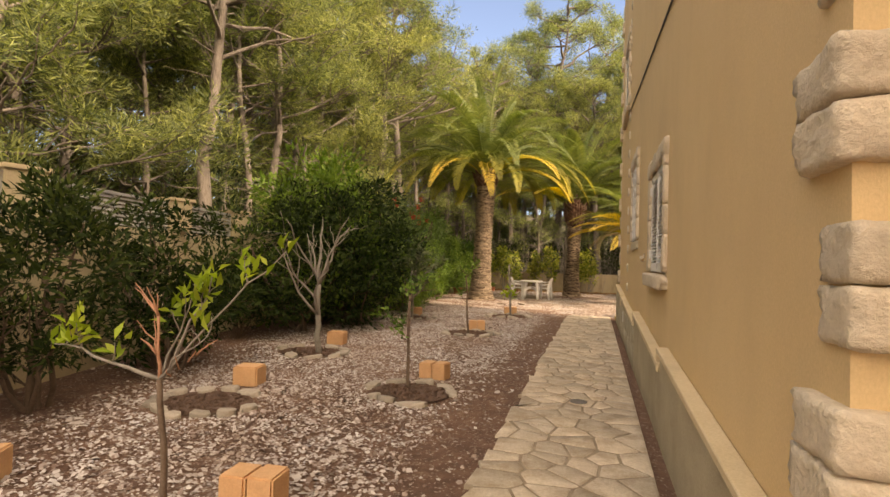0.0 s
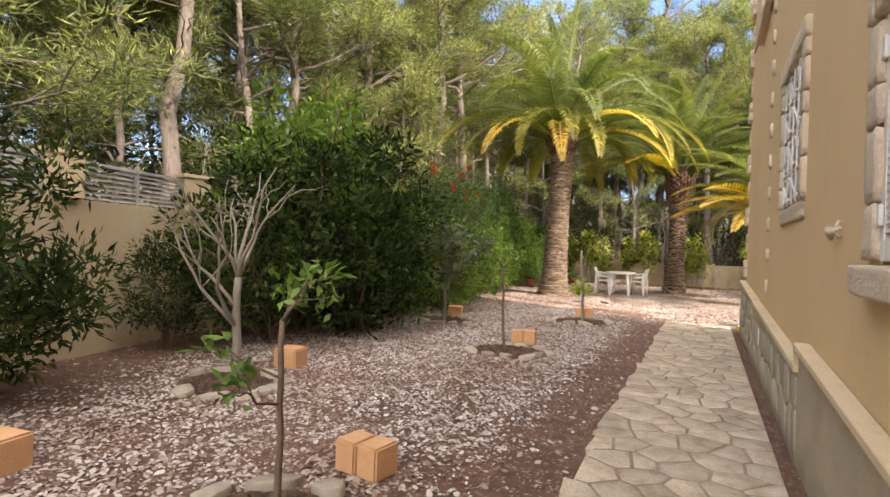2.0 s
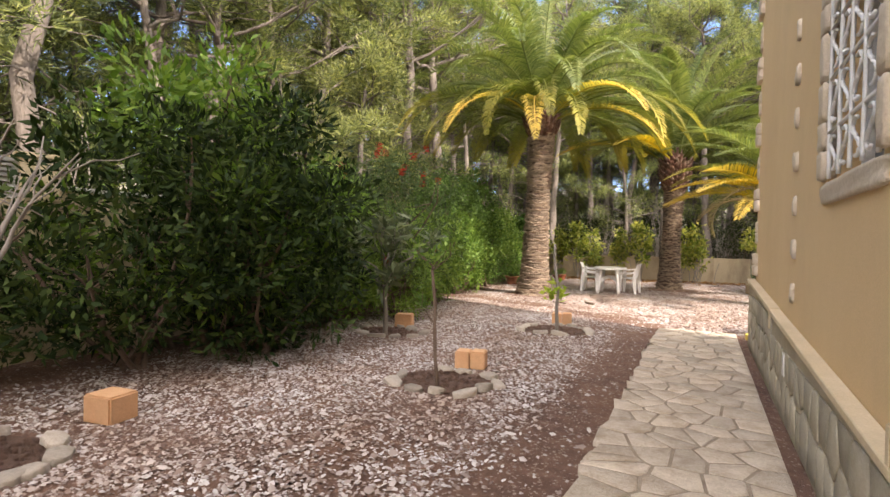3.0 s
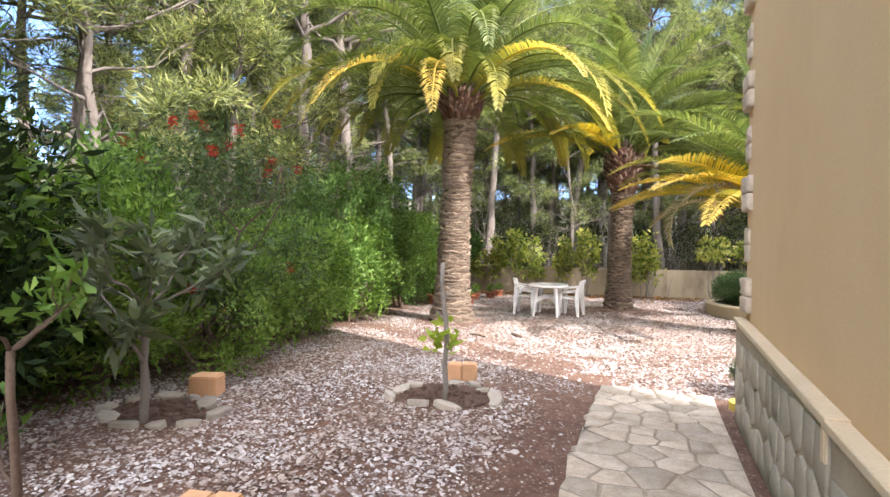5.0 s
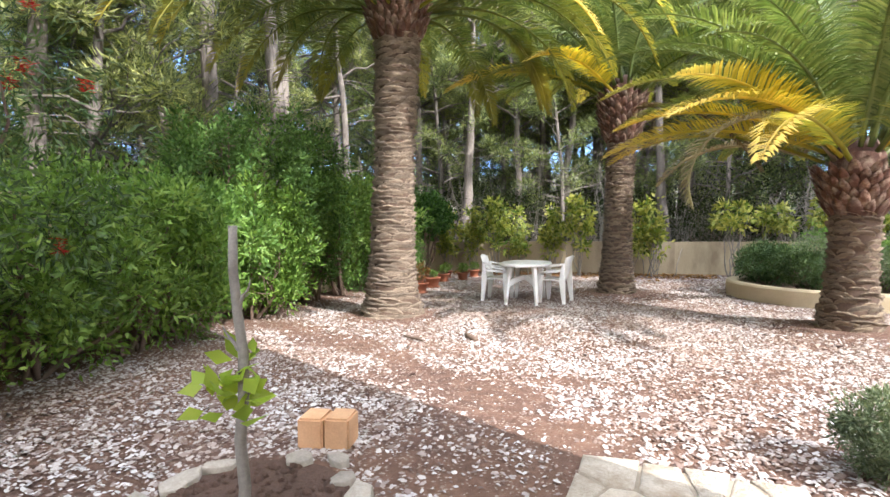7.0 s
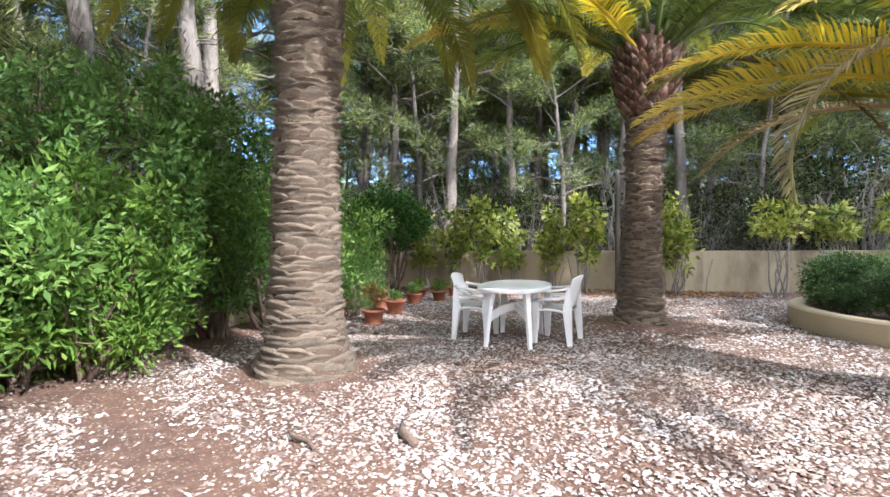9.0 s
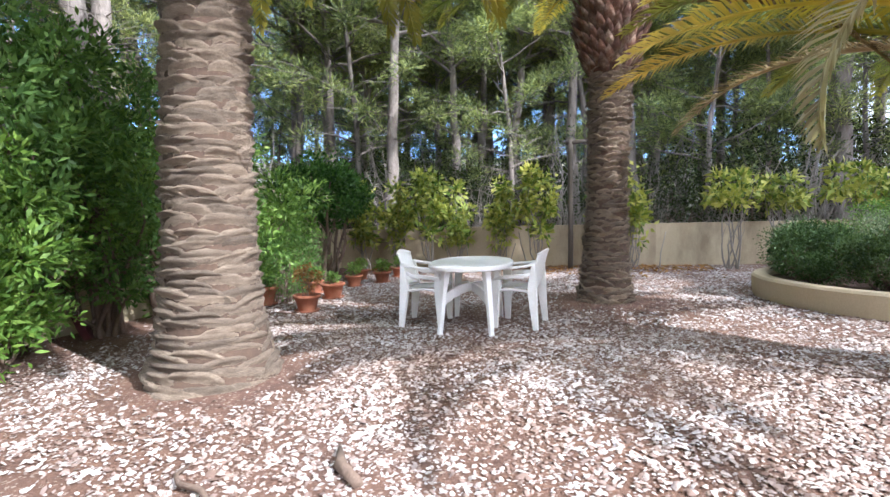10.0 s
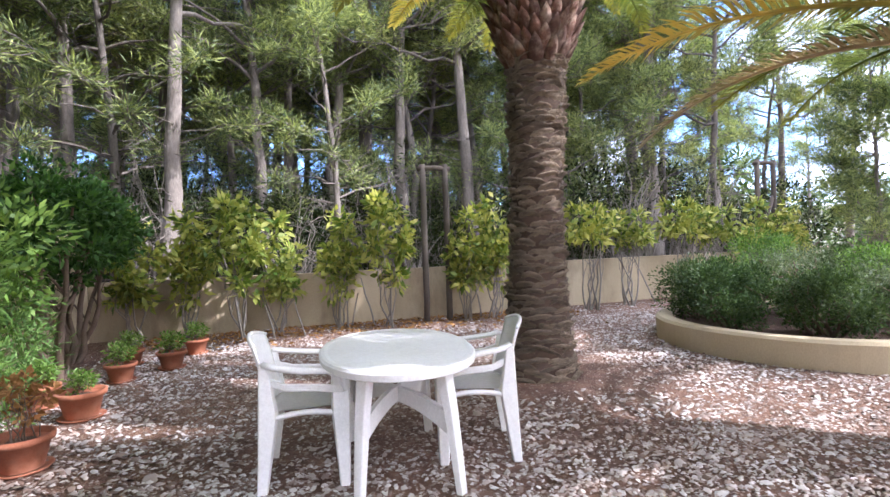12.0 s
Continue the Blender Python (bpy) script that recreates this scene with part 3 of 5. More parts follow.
def build_plinth():
    """A stone-faced base that steps up towards the street, under sloping cap stones."""
    steps = [(2.05, 5.10, 0.60, 0.74), (5.10, 8.05, 0.62, 0.78), (8.05, 11.6, 0.63, 0.79), (11.6, 14.2, 0.80, 0.93)]
    base = thing("plinth", pose(0, 0, 0), "pale stone-faced wall base with stepped cap stones", "plinth", kind="structure")
    rng = random.Random(5)
    face = WALL_X - 0.07
    for a, b, za, zb in steps:
        body = prism_bm([(a, -0.05), (b, -0.05), (b, zb - 0.05), (a, za - 0.05)], face, WALL_X - 0.003, "x")
        part("backing", body, "plinth_render", base)
        cap = prism_bm([(a, za - 0.047), (b + 0.02, zb - 0.047), (b + 0.02, zb), (a, za)], face - 0.03, WALL_X - 0.004, "x", 0.006)
        part("cap_stone", cap, "cap_stone", base, "smooth buff cap stone")
        if b < HOUSE_Y1:
            part("cap_end", box_bm([(face - 0.027, b + 0.022, zb - 0.2, WALL_X - 0.005, b + 0.07, zb - 0.004)], 0.006), "cap_stone", base)
        for poly in cells(rng, a + 0.02, b - 0.02, 0.0, min(za, zb) - 0.08, 0.24, 0.026):
            h = 0.002 + rng.random() * 0.007
            if b < 9:
                continue
            me = slab("stone", poly, 0.0, h + 0.006, "plinth_stone", 0.012, lambda y, z, d: (face - d, y, z))
            put("stone", me, base)
    part("corner_return", box_bm([(face, HOUSE_Y1, -0.05, 2.6, HOUSE_Y1 + 0.06, 0.86)], 0.004), "plinth_render", base)
    part("plate", box_bm([(face - 0.02, 10.62, 0.36, face - 0.012, 10.72, 0.54)], 0.002), "white_paint", base, "small white plate")


build_plinth()


def build_quoins():
    for y_edge, way in ((HOUSE_Y0, 1), (HOUSE_Y1, -1)):
        q = thing("quoins", pose(WALL_X, y_edge, 0), "rough-hewn pale stone corner blocks in pairs", "quoins", kind="structure")
        seed, z, wide = 40 if way > 0 else 90, 0.77 if way > 0 else 0.98, True
        while z < 8.0:
            long = 0.25 if wide else 0.15
            for k in range(2):
                h = 0.15
                me = rock("corner_block", (long + 0.09 if not wide else 0.30, long + 0.05, h), seed, "quoin_stone", 8, 16, 0.05)
                put("corner_block", me, q, pose(0.10, way * (long / 2 - 0.03), z + h / 2))
                seed += 1
                z += h + 0.004
            z += 0.135
            wide = not wide
    col = thing("quoins", pose(WALL_X, 10.9, 0), "column of small pale stones set in the wall", "quoins", kind="structure")
    z, seed = 1.0, 300
    while z < 8.0:
        me = rock("wall_stone", (0.10, 0.10 + 0.05 * (seed % 2), 0.17), seed, "quoin_stone", 3, 6, 0.1)
        put("wall_stone", me, col, pose(0.022, 0, z))
        z += 0.36
        seed += 1


build_quoins()


def shutter_leaf(w, h, thick=0.035):
    """One louvred leaf, hinged at its origin, standing along y; returns its frame, slats come as parts."""
    st = 0.055
    return box_bm([(0, 0, 0, thick, st, h), (0, w - st, 0, thick, w, h), (0, st, 0, thick, w - st, 0.09), (0, st, h - 0.07, thick, w - st, h)], 0.004)


def slat_mesh(w):
    return box_bm([(-0.021, 0, -0.0045, 0.021, w, 0.0045)], 0.003)


def build_window(name, hole, shutters, label):
    y0, z0, y1, z1 = hole
    win = thing(name, pose(WALL_X, y0, z0), label, "window", kind="structure")
    w, h = y1 - y0, z1 - z0
    part("reveal", box_bm([(0.16, 0.0, 0, 0.30, 0.05, h), (0.16, w - 0.05, 0, 0.30, w, h), (0.16, 0.05, 0, 0.30, w - 0.05, 0.06), (0.16, 0.05, h - 0.06, 0.30, w - 0.05, h)], 0.004), "white_paint", win, "white window frame")
    part("pane", box_bm([(0.215, 0.051, 0.061, 0.221, w - 0.051, h - 0.061)], 0), "glass_dark", win, "dark window pane")
    rng = random.Random(int(y0 * 10))
    seed = int(y0 * 100)
    # rough stone surround
    for side, yy in (("l", -0.07), ("r", w + 0.07)):
        z = 0.02
        while z < h - 0.03:
            hh = min(rng.uniform(0.16, 0.34), h - z)
            ww = rng.uniform(0.12, 0.18)
            put("jamb_stone", rock("jamb_stone", (0.085, ww, hh), seed, "quoin_stone", 5, 12, 0.07), win, pose(0.004, yy, z + hh / 2))
            seed += 1
            z += hh + 0.004
    y = -0.16
    while y < w + 0.1:
        ww = min(rng.uniform(0.24, 0.42), w + 0.16 - y)
        put("head_stone", rock("head_stone", (0.10, ww, 0.16), seed, "quoin_stone", 5, 12, 0.09), win, pose(0.006, y + ww / 2, h + 0.075))
        seed += 1
        y += ww + 0.004
    part_sill = rock("sill_stone", (0.15 if shutters else 0.11, w + (0.34 if shutters else 0.2), 0.13), seed, "quoin_stone", 8, 12, 0.05)
    put("sill_stone", part_sill, win, pose(-0.01 if shutters else 0.03, w / 2, -0.07), "rough stone sill")
    if shutters:
        n = 24
        lw = w / 2 - 0.012
        slat = slat_mesh(lw - 0.11)
        sm = bpy.data.meshes.new("slat")
        slat.to_mesh(sm)
        slat.free()
        sm.materials.append(M["white_paint"])
        for k in range(2):
            leaf = part("shutter", shutter_leaf(lw, h - 0.03), "white_paint", win, "weathered white louvred shutter", pose(-0.01, 0.008 + k * (w / 2 + 0.002), 0.015))
            step = (h - 0.03 - 0.22) / n
            for i in range(n):
                z = 0.11 + (i + 0.5) * step
                put("slat", sm, leaf, pose(0.0175, 0.055, z, 0, -40, 0))
            for zz in (0.14, h - 0.22):
                part("hinge", box_bm([(-0.018, -0.07 if k == 0 else lw - 0.05, zz, -0.002, 0.05 if k == 0 else lw + 0.07, zz + 0.09)], 0.003), "white_paint", leaf)
    return win


build_window("window_1", W1, True, "window with closed white louvred shutters and rough stone surround")
win2 = build_window("window_2", W2, False, "narrow window with wrought white grille and stone surround")
build_window("window_3", W3, True, "upper window with closed white shutters")
# grille of the second window
for i in range(5):
    y = 0.05 + i * (W2[2] - W2[0] - 0.1) / 4
    g = Geo()
    zz = np.linspace(0.02, W2[3] - W2[1] - 0.02, 25)
    tube(g, np.stack([np.full(25, -0.006), y + 0.008 * np.sin(zz * 9 + i), zz], -1), 0.012, 6)
    put("grille_bar", g.mesh("grille_bar", "white_paint", True), win2)
for z in (0.3, 0.62, 0.92):
    g = Geo()
    tube(g, [(-0.006, -0.02, z), (-0.006, (W2[2] - W2[0]) / 2, z), (-0.006, W2[2] - W2[0] + 0.02, z)], 0.011, 6)
    put("grille_rail", g.mesh("grille_rail", "white_paint", True), win2)
for i in range(4):
    yc = 0.05 + (i + 0.5) * (W2[2] - W2[0] - 0.1) / 4
    for j, (za, zb) in enumerate(((0.02, 0.3), (0.3, 0.62), (0.62, 0.92), (0.92, 1.18))):
        # an S-scroll curled in at both ends
        q = np.linspace(-1, 1, 41)
        ang = 3.6 * q * np.abs(q)
        r = 0.115 * (1 - 0.62 * np.abs(q))
        flip = 1 if (i + j) % 2 else -1
        zz = (za + zb) / 2 + np.sign(q) * (zb - za) * 0.25 - np.sign(q) * r * np.cos(ang) * 0.62 * (zb - za) / 0.3
        yy = yc + flip * r * np.sin(np.abs(ang)) * np.sign(q)
        g = Geo()
        tube(g, np.stack([np.full(41, -0.008), yy, zz], -1), 0.011, 6)
        put("grille_scroll", g.mesh("grille_scroll", "white_paint", True), win2)

g = Geo()
tube(g, [(WALL_X - 0.012, 2.4, 3.35), (WALL_X - 0.012, 5.1, 3.62), (WALL_X - 0.012, 9, 4.1), (WALL_X - 0.012, 13.9, 4.75)], 0.010, 6)
tagged(put("cable", g.mesh("cable", "black_plastic", True)), "thin dark cable clipped along the house wall", "cable")
orn = Geo()
tube(orn, [(WALL_X - 0.02, 7.26, 1.51), (WALL_X - 0.05, 7.32, 1.49), (WALL_X - 0.05, 7.38, 1.505), (WALL_X - 0.03, 7.44, 1.465), (WALL_X - 0.02, 7.49, 1.46)], [0.010, 0.020, 0.022, 0.015, 0.010], 8)
tube(orn, [(WALL_X - 0.012, 7.32, 1.46), (WALL_X - 0.04, 7.34, 1.50), (WALL_X - 0.012, 7.32, 1.55)], 0.011, 6)
tagged(put("wall_ornament", orn.mesh("wall_ornament", "quoin_stone", True)), "small pale stone ornament fixed to the wall", "ornament")

# ---- garden walls ----
def run_wall(name, pts, height, thick, material, label, out, cap=None):
    base = thing(name, pose(0, 0, 0), label, "wall", kind="structure")
    for (x0, y0), (x1, y1) in zip(pts, pts[1:]):
        d = Vector((x1 - x0, y1 - y0, 0))
        n = Vector((-d.y, d.x, 0)).normalized() * out
        L = d.length
        ang = math.degrees(math.atan2(d.y, d.x))
        at = pose(x0, y0, 0, 0, 0, ang)
        lo, hi = sorted((0, out * thick))
        part("wall_panel", box_bm([(0, lo, -0.1, L, hi, height)], 0.008), material, base, "", at)
        if cap:
            part("coping", box_bm([(-0.02, lo - 0.03, height + 0.001, L + 0.02, hi + 0.03, height + 0.05)], 0.01), cap, base, "pale coping", at)
    return base


run_wall("wall_garden", GW[:3], 1.72, 0.22, "plaster_cream", "cream rendered garden wall with dirt stains", 1)
run_wall("wall_hedge", GW[2:], 1.86, 0.22, "plaster_cream", "cream rendered garden wall with white coping", 1, "white_paint")
run_wall("wall_back", BW, 0.92, 0.2, "plaster_worn_shaded", "low cream rendered boundary wall", 1)


def build_slat_fence():
    """Pillars and louvred panels on top of the garden wall."""
    marks = [-1.0, 1.7, 4.35, 6.95, 8.85]
    for y in marks:
        x = gw_x(y)
        p = thing("wall_pillar", pose(x - 0.10, y, 1.72, 0, 0, -12), "cream rendered pillar with flat cap on the garden wall", "pillar", "pillars on the wall")
        part("shaft", box_bm([(-0.17, -0.18, 0, 0.17, 0.18, 0.46)], 0.01), "plaster_cream", p)
        part("cap", box_bm([(-0.20, -0.22, 0.461, 0.20, 0.22, 0.51)], 0.008), "cap_stone", p)
    sm = None
    for a, b in zip(marks, marks[1:]):
        ya, yb = a + 0.2, b - 0.2
        xa, xb = gw_x(ya) - 0.10, gw_x(yb) - 0.10
        L = math.hypot(xb - xa, yb - ya)
        f = thing("fence_panel", pose(xa, ya, 1.72, 0, 0, math.degrees(math.atan2(yb - ya, xb - xa))), "grey louvred metal fence panel between pillars", "fence", "fence panels")
        part("rail", box_bm([(0, -0.03, 0.40, L, 0.03, 0.44)], 0.004), "slat_grey", f)
        for x in (0.02, L / 2, L - 0.02):
            part("upright", box_bm([(x - 0.02, -0.025, 0, x + 0.02, 0.025, 0.40)], 0.003), "slat_grey", f)
        bm = box_bm([(0.0, -0.03, -0.004, L, 0.03, 0.004)], 0.002)
        sm = bpy.data.meshes.new("slat")
        bm.to_mesh(sm)
        bm.free()
        sm.materials.append(M["slat_grey"])
        for i in range(7):
            put("slat", sm, f, pose(0, 0, 0.04 + i * 0.055, 35, 0, 0))


build_slat_fence()


def build_bed():
    """The round raised bed: a low rendered wall."""
    cx, cy, r = BED
    bm = bmesh.new()
    n = 72
    prof = [(r, -0.05), (r + 0.01, 0.26), (r - 0.02, 0.29), (r - 0.17, 0.29), (r - 0.2, 0.26), (r - 0.2, -0.05)]
    rows = []
    for i in range(n):
        a = 2 * math.pi * i / n
        wob = 0.01 * math.sin(5 * a)
        rows.append([bm.verts.new(((p + wob) * math.cos(a), (p + wob) * math.sin(a), z)) for p, z in prof])
    for i in range(n):
        for k in range(len(prof) - 1):
            bm.faces.new((rows[i][k], rows[(i + 1) % n][k], rows[(i + 1) % n][k + 1], rows[i][k + 1]))
    bed = thing("raised_bed", pose(cx, cy, 0), "round raised flower bed with low cream rendered wall", "flower bed")
    part("bed_wall", bm, "plaster_cream", bed)
    bm = bmesh.new()
    bmesh.ops.create_circle(bm, cap_ends=True, segments=48, radius=r - 0.19)
    for v in bm.verts:
        v.co.z = 0.2
    part("bed_soil", bm, "wet_soil", bed, "dark bed soil")


build_bed()


# ---- palms ----
def palm_core(height, r_shaft, r_base, seed, lean):
    """The dark stem behind the leaf scars."""
    seg, nz = 40, 40
    T, A = np.meshgrid(np.linspace(0, 1, nz), np.linspace(0, 2 * np.pi, seg, endpoint=False), indexing="ij")
    R = palm_radius(T, height, r_shaft, r_base) - 0.012
    X, Y = R * np.cos(A) + lean[0] * T ** 1.5, R * np.sin(A) + lean[1] * T ** 1.5
    i, j = np.meshgrid(np.arange(nz - 1), np.arange(seg), indexing="ij")
    k = (j + 1) % seg
    F = np.stack([i * seg + j, i * seg + k, (i + 1) * seg + k, (i + 1) * seg + j], -1).reshape(-1, 4)
    return Geo().add(np.stack([X, Y, T * height - 0.06], -1), F).mesh("trunk", "palm_core", True)


def palm_radius(T, height, r_shaft, r_base):
    return r_shaft + (r_base - r_shaft) * np.exp(-T * height / 0.38) + 0.012 * np.sin(T * 8)


def palm_scars(height, r_shaft, r_base, rows, seed, lean, bark, cover=1.0):
    """Overlapping leaf scars: lens-shaped plates, each proud at its worn upper lip."""
    rng = np.random.default_rng(seed)
    g = Geo()
    nu, nv = 9, 5
    u, v = np.meshgrid(np.linspace(-1, 1, nu), np.linspace(0, 1, nv), indexing="ij")
    i, j = np.meshgrid(np.arange(nu - 1), np.arange(nv - 1), indexing="ij")
    F = np.stack([i * nv + j, (i + 1) * nv + j, (i + 1) * nv + j + 1, i * nv + j + 1], -1).reshape(-1, 4)
    h = height / rows
    for r in range(rows + 2):
        around = 8
        for k in range(around):
            a0 = 2 * math.pi * (k + 0.5 * (r % 2) + rng.normal(0, 0.13)) / around
            half = 2 * math.pi / around * rng.uniform(0.55, 0.82) * cover
            z0 = (r - 0.6 + rng.normal(0, 0.16)) * h
            tall = h * rng.uniform(0.85, 1.35) * cover
            skew = rng.normal(0, 0.28) * h
            lift = rng.uniform(0.018, 0.062) * (h / 0.06) ** 0.35
            bow = rng.uniform(-0.1, 0.5)
            edge = np.clip(1 - u ** 4, 0, 1)
            z = z0 + v * tall * (0.55 + 0.45 * edge) + skew * u + bow * h * (1 - u ** 2) + rng.normal(0, 0.003, u.shape)
            T = np.clip(z / height, -0.03, 1)
            prof = np.where(v < 0.8, (v / 0.8) ** 1.5, 1 - 0.9 * (v - 0.8) / 0.2)
            R = palm_radius(T, height, r_shaft, r_base) - 0.014 + lift * prof * (0.35 + 0.65 * edge) + rng.normal(0, 0.0025, u.shape)
            a = a0 + u * half
            V = np.stack([R * np.cos(a) + lean[0] * np.abs(T) ** 1.5, R * np.sin(a) + lean[1] * np.abs(T) ** 1.5, z - 0.06], -1)
            g.add(V.reshape(-1, 3), F)
    return g.mesh("bark", bark)


def frond_mesh(length, e0, curl, seed, material, pairs=112, leaf=0.46):
    """An arching feather leaf growing along +x from the origin."""
    rng = np.random.default_rng(seed)
    n = 24
    s = np.linspace(0, 1, n)
    pitch = np.radians(e0) - np.radians(curl) * s ** 1.35
    dx, dz = np.cos(pitch) * length / n, np.sin(pitch) * length / n
    side = np.cumsum(rng.normal(0, 0.003, n))
    P = np.stack([np.cumsum(dx), side, np.cumsum(dz)], -1)
    g = Geo()
    tube(g, P, 0.028 * (1 - 0.85 * s) + 0.003, 5)
    q = np.linspace(0.1, 0.995, pairs)
    for sgn in (-1, 1):
        qq = q + rng.uniform(-0.006, 0.006, pairs)
        base = np.stack([np.interp(qq, s, P[:, i]) for i in range(3)], -1)
        pt = np.interp(qq, s, pitch)
        tan = np.stack([np.cos(pt), np.zeros(pairs), np.sin(pt)], -1)
        up = np.stack([-np.sin(pt), np.zeros(pairs), np.cos(pt)], -1)
        out = np.zeros((pairs, 3))
        out[:, 1] = sgn
        fwd = 0.45 + 0.9 * qq ** 2
        d1 = unit(out + tan * fwd[:, None] + up * (0.42 + rng.normal(0, 0.1, pairs))[:, None])
        L = leaf * np.clip(np.sin(np.pi * (0.12 + 0.86 * qq)) ** 0.6, 0.25, 1) * rng.uniform(0.85, 1.1, pairs)
        m1 = base + d1 * (L * 0.5)[:, None]
        d2 = unit(d1 + np.array((0, 0, -1)) * (0.35 + 0.3 * rng.random(pairs))[:, None])
        tip = m1 + d2 * (L * 0.5)[:, None]
        wv = unit(np.cross(d1, up)) * 0.0125
        V = np.stack([base - wv * 0.6, base + wv * 0.6, m1 + wv, m1 - wv, tip], 1)
        ids = np.arange(pairs)[:, None] * 5
        k = g.count
        g.add(V.reshape(-1, 3), ids + np.array([[0, 1, 2, 3]]))
        g.f.append(ids + np.array([[3, 2, 4]]) + k)
    return g.mesh("frond", material)


FROND = {}


def frond_set(length, lift=0.0, bend=1.0):
    kinds = {}
    for key, (e0, curl, mat_, leaf) in {"spear": (84, 40, "palm_green", 0.36), "up": (66, 88, "palm_green", 0.44), "mid": (46, 100, "palm_green", 0.46), "arch": (26, 96, "palm_half", 0.46), "low": (14, 78, "palm_gold", 0.44), "dry": (13, 92, "palm_dry", 0.36), "gold": (14, 74, "palm_bright", 0.44), "hang": (50, 225, "palm_dry", 0.40), "husk": (-20, 62, "palm_husk", 0.30)}.items():
        kinds[key] = [frond_mesh(length * (0.92 + 0.1 * k) * {"hang": 0.8, "gold": 0.84}.get(key, 1), e0 + 4 * k + (lift if e0 < 50 else 0), curl * bend, 7 * k + len(kinds), mat_, leaf=leaf) for k in range(2)]
    return kinds


def build_palm(key, height, r_shaft, r_base, rows, length, plan, label, seed, lean=(0, 0), boots=0.5, gold_from=None, lift=0.0, bend=1.0, bark="palm_bark", pruned=None):
    cx, cy = PALMS[key]
    palm = thing("palm_tree", pose(cx, cy, 0), label, "palm tree")
    trunk = put("trunk", palm_core(height, r_shaft, r_base, seed, lean), palm, None, "ringed brown trunk of old leaf scars")
    tagged(put("bark", palm_scars(height, r_shaft, r_base, rows, seed, lean, bark, 1.0 if bark == "palm_bark" else 0.8), trunk), "rough overlapping leaf scars", kind="stuff")
    rng = np.random.default_rng(seed)
    top = np.array((lean[0], lean[1], height - 0.06))
    # cut leaf bases under the crown
    g = Geo()
    V0, F0 = LATTICE[2]
    V0 = V0 / (np.sum(np.abs(V0) ** 1.5, 1) ** (1 / 1.5))[:, None]
    for r in range(int(boots / 0.075)):
        for k in range(13):
            a = 2 * math.pi * (k + 0.5 * (r % 2)) / 13
            z = height - 0.06 + r * 0.075 - 0.05
            rad = r_shaft + 0.01 + 0.11 * min(1, r / 5)
            v = V0 * np.array((0.13, 0.08, 0.055)) * rng.uniform(0.8, 1.15)
            v = v + np.array((0, 0, 1)) * v[:, :1] * 1.3
            ca, sa = math.cos(a), math.sin(a)
            w = np.stack([v[:, 0] * ca - v[:, 1] * sa + rad * ca + lean[0], v[:, 0] * sa + v[:, 1] * ca + rad * sa + lean[1], v[:, 2] + z], -1)
            g.add(w, F0)
    put("boot_collar", g.mesh("boot_collar", "palm_boot"), palm, None, "reddish cut leaf bases below the crown")
    heart = rock("crown_heart", (r_shaft * 1.95, r_shaft * 1.95, boots + 0.5), seed, "palm_boot", 5, 3, 0.1)
    put("crown_heart", heart, palm, pose(lean[0], lean[1], height + boots / 2))
    kinds = frond_set(length, lift, bend)
    for kind, count, zoff, off in plan:
        for i in range(count):
            a = off + 360 * (i + rng.uniform(-0.3, 0.3)) / count
            k = kind
            if pruned and kind in ("arch", "low") and pruned[0] < a % 360 < pruned[1]:
                continue
            ra = math.radians(a)
            if kind == "low" and gold_from is not None and abs((a - gold_from + 180) % 360 - 180) > 48:
                k = "arch"
            m = Matrix.Translation((top[0] + 0.22 * math.cos(ra), top[1] + 0.22 * math.sin(ra), top[2] + boots * zoff)) @ Matrix.Rotation(ra, 4, "Z") @ Matrix.Rotation(rng.normal(0, 0.12), 4, "X") @ Matrix.Rotation(rng.normal(0, 0.07), 4, "Y") @ Matrix.Scale(rng.uniform(0.88, 1.06), 4)
            put("frond", kinds[k][rng.integers(2)], palm, m)
    return palm


# the three single arch fronds are added sunward to shade the upper trunk
build_palm("tall", 4.25, 0.31, 0.56, 60, 3.95, [("spear", 7, 1.1, 10), ("up", 16, 1.0, 0), ("mid", 20, 0.9, 12), ("arch", 18, 0.7, 5), ("low", 11, 0.5, 20), ("arch", 1, 0.4, 326), ("arch", 1, 0.45, 338), ("arch", 1, 0.4, 350)], "tall date palm with thick ringed trunk and arching green fronds", 3, (0.10, 0.05), 0.5, 300)
build_palm("middle", 3.12, 0.265, 0.42, 50, 3.3, [("spear", 5, 1.2, 30), ("up", 13, 1.1, 0), ("mid", 16, 1.0, 8), ("arch", 13, 0.8, 15), ("low", 9, 0.9, 0), ("gold", 1, 0.9, 190), ("gold", 1, 0.95, 172), ("husk", 1, 0.6, 205)], "date palm with slender dark trunk and yellowing lower fronds", 8, (0.08, 0.0), 0.9, 230, 13, 0.76, "palm_bark_dark", (228, 300))
build_palm("low", 1.62, 0.265, 0.39, 25, 3.5, [("spear", 5, 1.3, 0), ("up", 14, 1.2, 5), ("mid", 14, 1.1, 0), ("arch", 5, 1.05, 12), ("gold", 1, 1.3, 208), ("gold", 1, 1.15, 226), ("gold", 1, 1.3, 244), ("gold", 1, 1.2, 264), ("gold", 1, 1.0, 288), ("dry", 1, 0.95, 214), ("hang", 1, 0.9, 246), ("low", 5, 0.95, 30)], "short date palm with golden drooping fronds", 13, (0.05, 0.0), 0.55, 200, 14, 0.74, "palm_bark_dark")


